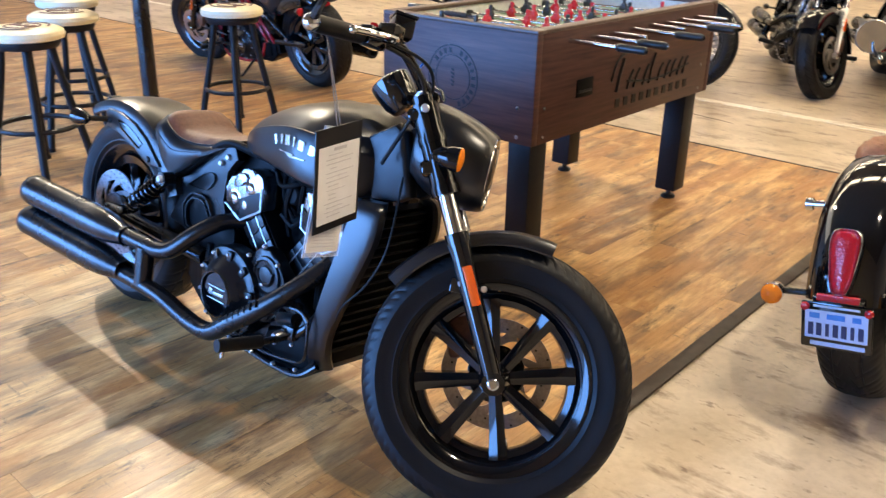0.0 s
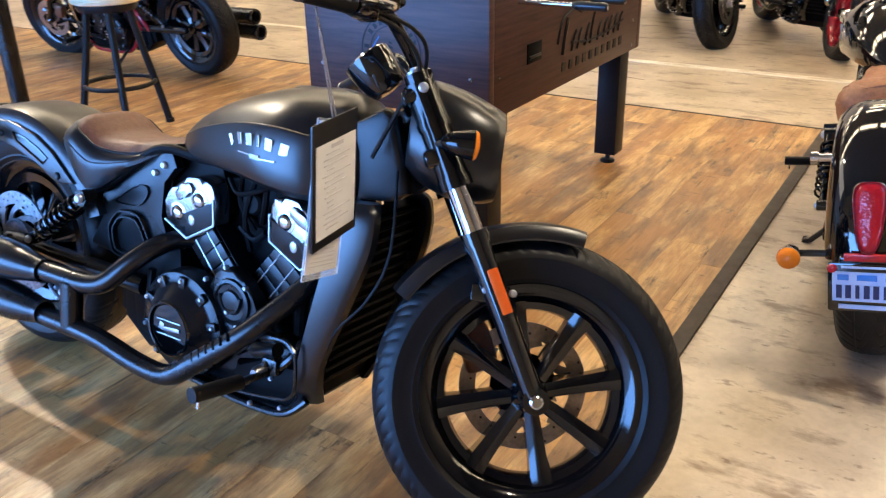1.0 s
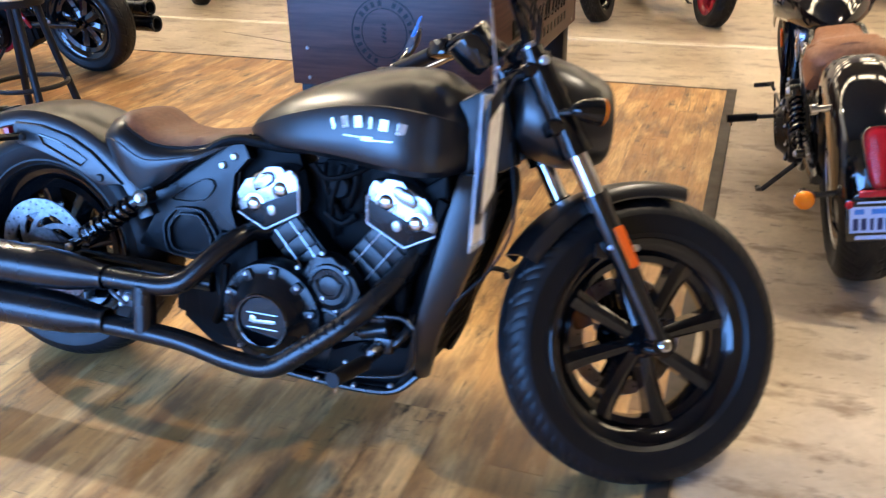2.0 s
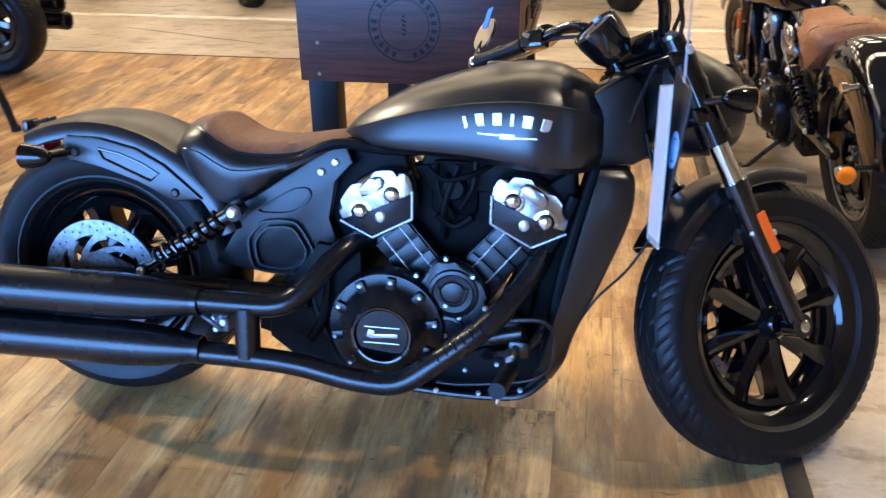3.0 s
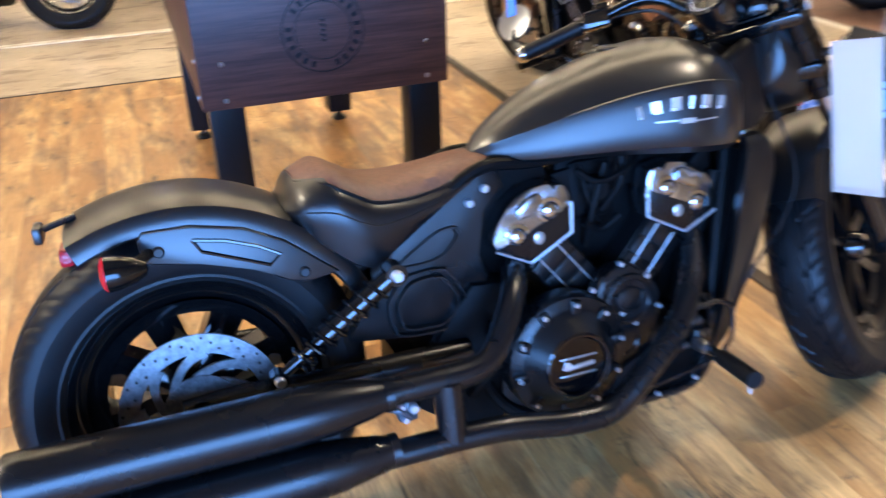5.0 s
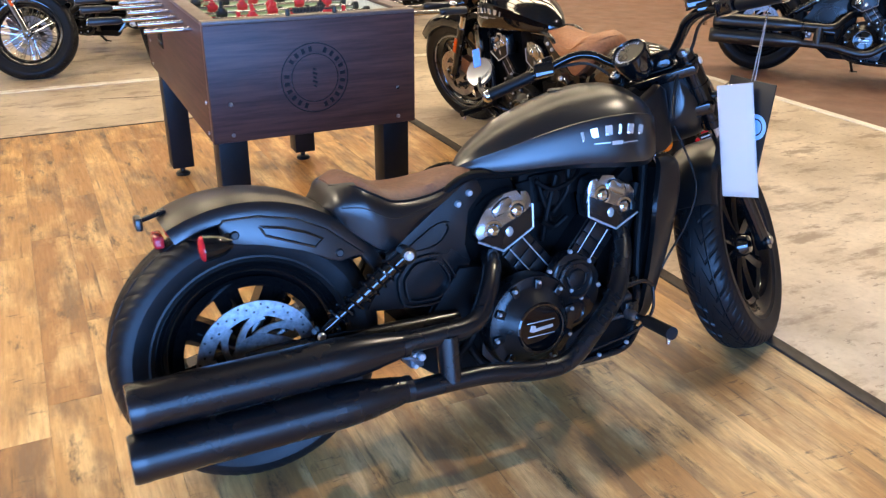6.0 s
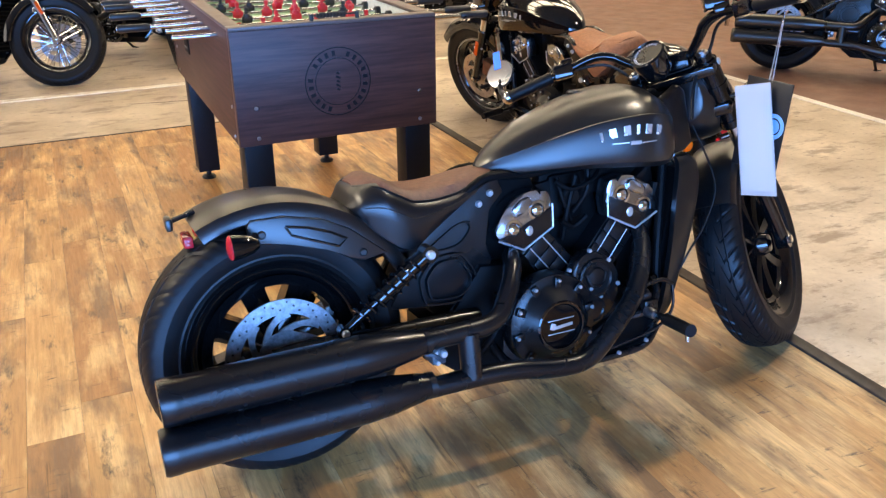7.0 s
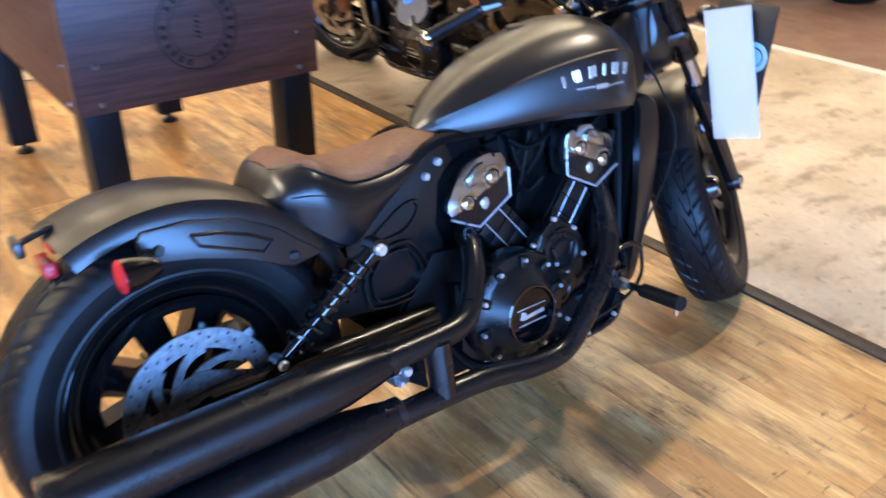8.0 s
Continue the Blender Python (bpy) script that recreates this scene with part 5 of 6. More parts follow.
    for side in (-1, 1):
        a, b = Vector((1.075, side * 0.296, 0.925)), Vector((1.008, side * 0.413, 0.903))
        bm = B()
        rod(bm, a, b, 0.0175, 16)
        part("grip", bm, RUBBER, bars)
        bm = B()
        ball(bm, b, 0.0185, seg=14)
        part("bar_end", bm, mats["lever"], bars, "bright bar end weight")
        bm = B()
        c = Vector((1.092, side * 0.264, 0.932))
        rz = math.atan2(side * 0.117, -0.067)
        block(bm, c, (0.058, 0.040, 0.042), 0.008, Matrix.Rotation(rz, 4, "Z"))
        block(bm, c + Vector((0.035, 0, 0.018)), (0.035, 0.05, 0.035), 0.006, Matrix.Rotation(rz, 4, "Z"))
        part("switch_housing", bm, GLOSS, bars)
        bm = B()
        tube(bm, [c + Vector((0.045, -side * 0.035, 0.010)), c + Vector((0.052, side * 0.02, 0.002)), c + Vector((0.030, side * 0.075, -0.008)), c + Vector((-0.004, side * 0.128, -0.020))], [0.007, 0.0085, 0.007, 0.0065], 10)
        ball(bm, c + Vector((-0.006, side * 0.131, -0.021)), 0.0095, seg=10)
        part("lever", bm, mats["lever"], bars, "bright hand lever")
        bm = B()
        tube(bm, [b + Vector((0, 0, 0.0)), b + Vector((0.02, side * 0.030, 0.03)), Vector((1.045, side * 0.445, 0.965))], [0.010, 0.008, 0.006], 8)
        mir = part("mirror_stalk", bm, SATIN, bars)
        bm = B()
        lathe(bm, [(0.0001, 0.014), (0.030, 0.012), (0.043, 0.004), (0.045, 0.0), (0.043, -0.003)], 32, "X")
        face = Matrix.Translation((1.051, side * 0.445, 0.983)) @ Matrix.Rotation(radians(side * 6), 4, "Z") @ Matrix.Rotation(radians(mats.get("mirror_tilt", 21)), 4, "Y") @ Matrix.Diagonal((1, mats.get("mirror_size", 1.0) / narrow, mats.get("mirror_size", 1.0), 1))
        part("mirror_shell", bm, mats["mirror"], mir, m=face)
        bm = B()
        lathe(bm, [(0.0001, -0.0035), (0.042, -0.0035), (0.042, -0.002)], 32, "X")
        part("mirror_glass", bm, MIRROR, mir, m=face)
        if fender == "bobber":
            bm = B()
            block(bm, (-0.005, 0.004, 0.045), (0.002, 0.022, 0.055))
            part("tape", bm, TAPE, mir, "strip of blue tape", m=face, smooth=False)
        # cables
        bm = B()
        tube(bm, [(1.09, side * 0.255, 0.928), (1.16, side * 0.17, 0.922), (1.20, side * 0.12, 0.87), (1.17, side * 0.07, 0.80), (1.13, side * 0.05, 0.70)], 0.0045, 8)
        tube(bm, [(1.10, side * 0.245, 0.940), (1.18, side * 0.15, 0.935), (1.21, side * 0.10, 0.90), (1.20, side * 0.03, 0.82)], 0.004, 8)
        part("cable", bm, RUBBER, bars)
    bm = B()
    block(bm, (1.128, -0.185, 0.982), (0.048, 0.062, 0.046), 0.005, Matrix.Rotation(radians(24), 4, "Z"))
    block(bm, (1.128, -0.185, 1.007), (0.052, 0.066, 0.007), 0.002, Matrix.Rotation(radians(24), 4, "Z"))
    block(bm, (1.120, -0.200, 0.955), (0.030, 0.040, 0.022), 0.004, Matrix.Rotation(radians(24), 4, "Z"))
    part("brake_reservoir", bm, GLOSS, bars)
    bm = B()
    block(bm, (1.088, -0.258, 0.958), (0.016, 0.014, 0.014), 0.004)
    part("stop_switch", bm, REDPAINT, bars, "red stop switch")
    bm = B()
    lathe(bm, [(0.0001, -0.066), (0.034, -0.064), (0.044, -0.046), (0.050, -0.006), (0.050, 0.014), (0.045, 0.018), (0.043, 0.012)], 36, "Z")
    tilt = turn @ Matrix.Translation((1.098, 0.010, 0.892)) @ Matrix.Rotation(radians(-44), 4, "Y")
    gauge = part("speedometer", bm, GLOSS, bike, "round black speedometer", m=tilt)
    bm = B()
    lathe(bm, [(0.0001, 0.011), (0.0445, 0.011)], 36, "Z")
    part("dial", bm, CAST, gauge)
    bm = B()
    for k in range(22):
        a = radians(-40 + k * 12)
        block(bm, (0.036 * math.cos(a), 0.036 * math.sin(a), 0.0118), (0.007, 0.0016, 0.0006), 0, Matrix.Rotation(a, 4, "Z"))
    tagged(part("dial_marks", bm, MARKS, gauge), "", "", "", "stuff")
    # exhaust on the right
    bm = B()
    tube(bm, [(0.290, -0.240, 0.330), (0.400, -0.236, 0.328), (0.465, -0.230, 0.329), (0.508, -0.215, 0.345), (0.553, -0.180, 0.393), (0.588, -0.135, 0.428), (0.612, -0.085, 0.440), (0.650, -0.045, 0.440)], 0.0245, 18)
    pipes = part("exhaust_pipe", bm, mats["pipe"], bike, "matte black exhaust pipe")
    # near-black bars on the pipe put in the shade of the shield's slits
    for k in range(7):
        bm = B()
        t = k / 6
        c = Vector((0.522, -0.206, 0.360)).lerp(Vector((0.592, -0.130, 0.431)), t)
        n = Vector((-0.66, -0.58, 0.47)).normalized()
        way = Vector((0.070, 0.076, 0.071)).normalized()
        q = Matrix((way.cross(n), n, way)).transposed().to_4x4()
        block(bm, c + n * 0.0226, (0.022, 0.005, 0.0045), 0.0015, q)
        part("shield_slot", bm, RADBLACK, pipes)
    bm = B()
    tube(bm, [(0.290, -0.248, 0.214), (0.420, -0.246, 0.211), (0.520, -0.246, 0.204), (0.640, -0.244, 0.180), (0.735, -0.240, 0.180), (0.815, -0.228, 0.232), (0.905, -0.200, 0.300), (0.965, -0.155, 0.360), (1.010, -0.095, 0.420), (1.020, -0.050, 0.470)], 0.0245, 18)
    pipes2 = part("exhaust_pipe", bm, mats["pipe"], bike, "matte black exhaust pipe")
    # the same near-black bars for the shaded slits of the lower pipe
    for k in range(6):
        bm = B()
        t = k / 5
        c = Vector((0.820, -0.226, 0.237)).lerp(Vector((0.905, -0.205, 0.300)), t)
        way, n = Vector((0.085, 0.021, 0.063)).normalized(), Vector((-0.42, -0.85, 0.30))
        n = (n - way * n.dot(way)).normalized()
        q = Matrix((way.cross(n), n, way)).transposed().to_4x4()
        block(bm, c + n * 0.0222, (0.022, 0.005, 0.0045), 0.0015, q)
        part("shield_slot", bm, RADBLACK, pipes2)
    bm = B()
    rod(bm, (0.408, -0.240, 0.325), (0.408, -0.246, 0.215), 0.027, 20)
    part("crossover_pipe", bm, mats["pipe"], bike)
    for z, y, x in ((0.328, -0.240, -0.292), (0.222, -0.248, -0.304)):
        bm = B()
        lathe(bm, [(0.036, x + 0.05), (0.038, x), (0.0485, x - 0.002), (0.0512, x + 0.004), (0.0512, x + 0.030), (0.0500, x + 0.034), (0.0500, 0.13), (0.0455, 0.20), (0.034, 0.27), (0.0285, 0.292), (0.0285, 0.300), (0.025, 0.302)], 48, "X", (0, y, z))
        lathe(bm, [(0.036, x + 0.05), (0.0001, x + 0.05)], 48, "X", (0, y, z))
        muf = part("muffler", bm, mats["pipe"], bike, "matte black straight-cut muffler")
        bm = B()
        lathe(bm, [(0.0275, 0.292), (0.0305, 0.292), (0.0305, 0.306), (0.0275, 0.306)], 28, "X", (0, y, z), closed=True)
        part("muffler_clamp", bm, SATIN, muf)
    bm = B()
    block(bm, (0.338, -0.19, 0.272), (0.036, 0.06, 0.040), 0.006)
    tube(bm, [(0.30, -0.225, 0.29), (0.32, -0.235, 0.285), (0.34, -0.225, 0.262)], 0.005, 8)
    bracket = part("muffler_bracket", bm, GREYMETAL, bike)
    for x, z, r in ((0.347, 0.280, 0.010), (0.330, 0.262, 0.007), (0.326, 0.288, 0.006)):
        bm = B()
        bolt(bm, (x, -0.224, z), r, 0.008)
        part("bracket_bolt", bm, BRIGHT, bracket)
    if mats.get("trellis"):
        for side in (-1, 1):
            for dx in (0.0, 0.075):
                bm = B()
                tube(bm, [(0.60 + dx, side * 0.135, 0.640), (0.50 + dx, side * 0.145, 0.520), (0.38 + dx, side * 0.145, 0.400), (0.33 + dx, side * 0.130, 0.300)], 0.014, 10)
                part("frame_tube", bm, mats["trellis"], bike, "red painted frame tube")
    # stand
    bm = B()
    rod(bm, (0.62, 0.13, 0.15), (0.66, 0.262, 0.030), 0.010, 10)
    rod(bm, (0.64, 0.264, 0.036), (0.69, 0.268, 0.032), 0.013, 10)
    part("side_stand", bm, SATIN, bike)
    return bike


def bike_mats(**over):
    d = dict(frame=SATIN, rim=GLOSS, hub=GLOSS, engine=CAST, cover=POLISH, body=MATTE, tank=MATTE, seat=BROWN, fork=RIMBLACK, slider=GLOSS, signal=GLOSS, lens=AMBER, bar=RIMBLACK, lever=CHROME,
             mirror=SATIN, pipe=EXHAUST, lampglass=GLASS, tank_label="matte black fuel tank with silver badge blocks", seat_label="brown stitched leather cushion")
    d.update(over)
    return d


LEANING = Matrix.Rotation(radians(-9), 4, "X")
motorcycle("motorcycle", pose(0, -0.065, 0) @ LEANING, 36, bike_mats(rim=RIMBLACK, frame=RADBLACK, signal=RIMBLACK),
           "matte black bobber motorcycle with a brown seat, leaning on its stand")
motorcycle("motorcycle", pose(2.058, 1.072, 0, 0, 0, 93.5) @ LEANING, 12, bike_mats(body=GLOSS, tank=GLOSS, seat=TAN, pipe=CHROME, signal=CHROME, mirror=SILVER, mirror_size=1.35, narrow=0.62, bar_drop=-0.05, mirror_tilt=6, stripe=STEEL, skirt=TAN, valance=0.15, tank_label="gloss black fuel tank", seat_label="tan leather cushion"),
           "gloss black cruiser motorcycle with a tan seat and red tail lamp", fender="full")
motorcycle("motorcycle", pose(4.43, 2.84, 0, 0, 0, -52) @ LEANING, 8, bike_mats(cover=CAST, lever=SATIN, body=GLOSS, tank=GLOSS, seat=HIDE, pipe=MATTE, tank_label="gloss black fuel tank", seat_label="black seat"),
           "black cruiser motorcycle with twin mufflers on the brown floor", fender="full", group="motorcycles on show")
motorcycle("motorcycle", pose(-2.19, 2.66, 0, 0, 0, 178) @ LEANING, 10, bike_mats(body=GLOSS, tank=REDPAINT, frame=REDPAINT, trellis=REDPAINT, seat=HIDE, cover=CAST, tank_label="red fuel tank", seat_label="black seat"),
           "black motorcycle with a red frame beside the bar stools", group="motorcycles on show")
for x, y, yaw, st, over, lab, style in (
        (-1.62, 5.48, -32, 24, dict(body=GLOSS, tank=GLOSS, seat=TAN, slider=CHROME, rim=GLOSS, hub=CHROME), "black cruiser motorcycle with chrome wire wheels", "wire"),
        (-0.29, 6.29, -60, -40, dict(body=GLOSS, tank=GLOSS, seat=HIDE, slider=SILVER), "dark motorcycle with silver fork sliders in a row", "cast"),
        (0.57, 6.30, -60, -8, dict(body=GLOSS, tank=REDPAINT, seat=HIDE, rim=REDPAINT, rim_label="bright red rim"), "motorcycle with bright red wheel rims in a row", "cast"),
        (-2.28, 6.09, -60, 10, dict(body=GLOSS, tank=GLOSS, seat=HIDE), "black motorcycle in the back row", "cast"),
        (-3.75, 6.26, -60, 14, dict(body=GLOSS, tank=GLOSS, seat=HIDE), "black motorcycle in the back row", "cast"),
        (2.61, 6.50, -60, 10, dict(body=GLOSS, tank=GLOSS, seat=HIDE), "black motorcycle in the back row", "cast")):
    motorcycle("motorcycle", pose(x, y, 0, 0, 0, yaw) @ LEANING, st, bike_mats(**over), lab, style=style, fender="full", group="motorcycles on show")


# ---- foosball table ----
TX0, TX1, TY0, TY1, TB, TT = 0.150, 0.872, 0.965, 2.315, 0.502, 0.885
RODS = (1.155, 1.298, 1.420, 1.566, 1.712, 1.830, 1.960, 2.095)


def foosball_table():
    ft = thing("foosball_table", pose(0, 0, 0), "dark walnut foosball table with black legs and chrome rods", "foosball table")
    t = 0.035
    for nm, x0, x1, y0, y1 in (("end_panel", TX0, TX1, TY0, TY0 + t), ("end_panel", TX0, TX1, TY1 - t, TY1), ("side_panel", TX0, TX0 + t, TY0 + t, TY1 - t), ("side_panel", TX1 - t, TX1, TY0 + t, TY1 - t)):
        bm = B()
        block(bm, ((x0 + x1) / 2, (y0 + y1) / 2, (TB + TT) / 2), (x1 - x0, y1 - y0, TT - TB), 0.003)
        part(nm, bm, WALNUT, ft)
    bm = B()
    for x0, x1, y0, y1 in ((TX0, TX1, TY0, TY0 + 0.05), (TX0, TX1, TY1 - 0.05, TY1), (TX0, TX0 + 0.05, TY0 + 0.05, TY1 - 0.05), (TX1 - 0.05, TX1, TY0 + 0.05, TY1 - 0.05)):
        block(bm, ((x0 + x1) / 2, (y0 + y1) / 2, TT + 0.006), (x1 - x0, y1 - y0, 0.012), 0.002)
    part("top_rim", bm, TOPRIM, ft, "brown wood rim")
    bm = B()
    block(bm, ((TX0 + TX1) / 2, (TY0 + TY1) / 2, 0.785), (TX1 - TX0 - 0.07, TY1 - TY0 - 0.07, 0.012))
    part("play_field", bm, GREENMAT, ft, "green play field", smooth=False)
    xm, ym, wx, wy = (TX0 + TX1) / 2, (TY0 + TY1) / 2, TX1 - TX0 - 0.07, TY1 - TY0 - 0.07
    for nm, at, size in (("field_line", (xm, ym, 0.7925), (wx, 0.008, 0.002)), ("goal_area", (xm, TY0 + 0.0875, 0.792), (wx, 0.105, 0.003)), ("goal_area", (xm, TY1 - 0.0875, 0.792), (wx, 0.105, 0.003)),
                         ("lining", (TX0 + 0.037, ym, 0.835), (0.004, wy, 0.09)), ("lining", (TX1 - 0.037, ym, 0.835), (0.004, wy, 0.09)),
                         ("lining", (xm, TY0 + 0.037, 0.835), (wx, 0.004, 0.09)), ("lining", (xm, TY1 - 0.037, 0.835), (wx, 0.004, 0.09))):
        bm = B()
        block(bm, at, size)
        part(nm, bm, WHITEMAT, ft, smooth=False)
    bm = B()
    block(bm, ((TX0 + TX1) / 2, (TY0 + TY1) / 2, TB + 0.015), (TX1 - TX0 - 0.06, TY1 - TY0 - 0.06, 0.02))
    part("bottom_board", bm, TABLELEG, ft, smooth=False)
    for x in (TX0 + 0.066, TX1 - 0.066):
        for y in (TY0 + 0.07, TY1 - 0.115):
            bm = B()
            block(bm, (x, y, 0.275), (0.098, 0.098, 0.46), 0.004)
            leg = part("leg", bm, TABLELEG, ft, "square black leg")
            bm = B()
            lathe(bm, [(0.0001, 0.0), (0.032, 0.0), (0.034, 0.006), (0.028, 0.014), (0.012, 0.018), (0.010, 0.05)], 20, "Z", (x, y, 0))
            part("foot", bm, PLASTIC, leg, "black levelling foot")
    # screws, coin slot, emblem and lettering shapes
    for x in (TX0 + 0.066, TX1 - 0.066):
        for z in (0.630, 0.527):
            bm = B()
            bolt(bm, (x, TY0 - 0.001, z), 0.007, 0.004)
            part("screw", bm, STEEL, ft)
    for xs, side in ((TX0, -1), (TX1, 1)):
        for y in (TY0 + 0.06, TY1 - 0.10):
            for z in (0.630, 0.527):
                bm = B()
                lathe(bm, [(0.0001, side * 0.004), (0.006, side * 0.004), (0.007, -side * 0.002)], 10, "X", (xs, y, z))
                part("screw", bm, STEEL, ft)
        sy, sz = (1.275, 0.668) if side > 0 else (1.90, 0.690)
        # a solid near-black block gives the shade of the ball return recess
        bm = B()
        block(bm, (xs + side * 0.001, sy, sz), (0.006, 0.105, 0.066), 0.002)
        slot = part("ball_return", bm, RADBLACK, ft, "black ball return, its shaded opening put in as near-black colour")
        bm = B()
        block(bm, (xs + side * 0.005, sy, sz - 0.013), (0.006, 0.085, 0.010), 0.002)
        part("lip", bm, PLASTIC, slot)
        if side < 0:
            continue
        bm = B()
        # flowing script and a row of capitals, as plain strokes
        s = side
        for k, (y, h, w) in enumerate(((1.52, 0.130, 0.020), (1.60, 0.062, 0.014), (1.65, 0.062, 0.014), (1.72, 0.070, 0.016), (1.77, 0.120, 0.014), (1.84, 0.058, 0.014), (1.90, 0.062, 0.014), (1.95, 0.062, 0.014), (2.01, 0.062, 0.014), (2.06, 0.062, 0.014))):
            z0 = 0.635
            tube(bm, [(xs + s * 0.0005, y - 0.018, z0 - 0.02), (xs + s * 0.0005, y, z0 + h * 0.4), (xs + s * 0.0005, y + 0.022, z0 + h * 0.8)], w * 0.45, 6, 3)
        tube(bm, [(xs + s * 0.0005, 1.46, 0.66), (xs + s * 0.0005, 1.50, 0.74), (xs + s * 0.0005, 1.60, 0.765), (xs + s * 0.0005, 1.66, 0.745)], 0.006, 6, 4)
        tube(bm, [(xs + s * 0.0005, 1.58, 0.648), (xs + s * 0.0005, 1.75, 0.628), (xs + s * 0.0005, 1.92, 0.632), (xs + s * 0.0005, 2.09, 0.652)], 0.006, 6, 4)
        for k in range(10):
            block(bm, (xs + s * 0.0008, 1.52 + k * 0.062, 0.570), (0.003, 0.030, 0.034))
        part("side_print", bm, PRINT, ft, "dark printed lettering shapes")
    bm = B()
    for r0, r1 in ((0.118, 0.114), (0.082, 0.079)):
        lathe(bm, [(r0, -0.0012), (r1, -0.0012), (r1, 0.001), (r0, 0.001)], 64, "Y", (0.505, TY0, 0.692), closed=True)
    for k in range(22):
        if k in (10, 15):
            continue
        a = radians(-70 + k * 15.2)
        block(bm, (0.505 + 0.098 * math.cos(a), TY0 - 0.0004, 0.692 + 0.098 * math.sin(a)), (0.018, 0.0016, 0.012), 0, Matrix.Rotation(-a, 4, "Y"))
    for k in range(5):
        block(bm, (0.505, TY0 - 0.0004, 0.665 + k * 0.014), (0.012 + 0.006 * (k % 2), 0.0016, 0.007), 0, Matrix.Rotation(radians(25), 4, "Y"))
    part("emblem", bm, PRINT, ft, "round dark printed emblem")
    # score beads
    for y, s in ((TY0 + 0.02, -1), (TY1 - 0.02, 1)):
        bm = B()
        for x in (0.43, 0.59):
            block(bm, (x, y, TT + 0.022), (0.012, 0.016, 0.024), 0.003)
        rod(bm, (0.43, y, TT + 0.028), (0.59, y, TT + 0.028), 0.003, 8)
        for k in range(9):
            lathe(bm, [(0.003, -0.005), (0.009, -0.004), (0.009, 0.004), (0.003, 0.005)], 10, "X", (0.452 + k * 0.0115, y, TT + 0.028))
        part("score_counter", bm, DARKFIG, ft)
    # rods with their men
    counts = (3, 2, 3, 5, 5, 3, 2, 3)
    for k, y in enumerate(RODS):
        side = 1 if k in (0, 1, 3, 5) else -1
        z = 0.848
        reach, back = 0.30, (0.27 if k == 6 else 0.15)
        a = (TX1 + reach, y, z) if side > 0 else (TX1 + back, y, z)
        b = (TX0 - back, y, z) if side > 0 else (TX0 - reach, y, z)
        bm = B()
        rod(bm, a, b, 0.008, 12)
        r = part("rod", bm, CHROME, ft, "chrome rod")
        bm = B()
        xe = TX1 + reach if side > 0 else TX0 - reach
        lathe(bm, [(0.0001, 0.0), (0.012, 0.002), (0.0145, 0.012), (0.0135, 0.05), (0.0145, 0.10), (0.010, 0.113), (0.008, 0.115)] if side < 0 else [(0.008, -0.115), (0.010, -0.113), (0.0145, -0.10), (0.0135, -0.05), (0.0145, -0.012), (0.012, -0.002), (0.0001, 0.0)], 12, "X", (xe, y, z))
        part("handle", bm, DARKFIG, r, "black rubber handle")
        for x in (TX0 + 0.045, TX1 - 0.045):
            bm = B()
            lathe(bm, [(0.009, -0.012), (0.016, -0.012), (0.016, 0.012), (0.009, 0.012)], 12, "X", (x, y, z), closed=True)
            part("bumper", bm, DARKFIG, r)
        n = counts[k]
        for j in range(n):
            x = TX0 + 0.08 + (TX1 - TX0 - 0.16) * (j + 0.5) / n + (0.02 if k % 2 else -0.015)
            bm = B()
            block(bm, (x, y, z + 0.002), (0.024, 0.020, 0.040), 0.004)
            block(bm, (x, y + 0.004, z - 0.030), (0.018, 0.014, 0.036), 0.003)
            block(bm, (x, y, z + 0.026), (0.012, 0.012, 0.012), 0.003)
            block(bm, (x, y, z + 0.038), (0.015, 0.015, 0.017), 0.005)
            lathe(bm, [(0.009, -0.020), (0.013, -0.018), (0.013, 0.018), (0.009, 0.020)], 10, "X", (x, y, z), closed=True)
            part("man", bm, REDFIG if k in (0, 1, 3, 5) or (j + k) % 3 == 0 else DARKFIG, r, "moulded plastic playing piece")


foosball_table()


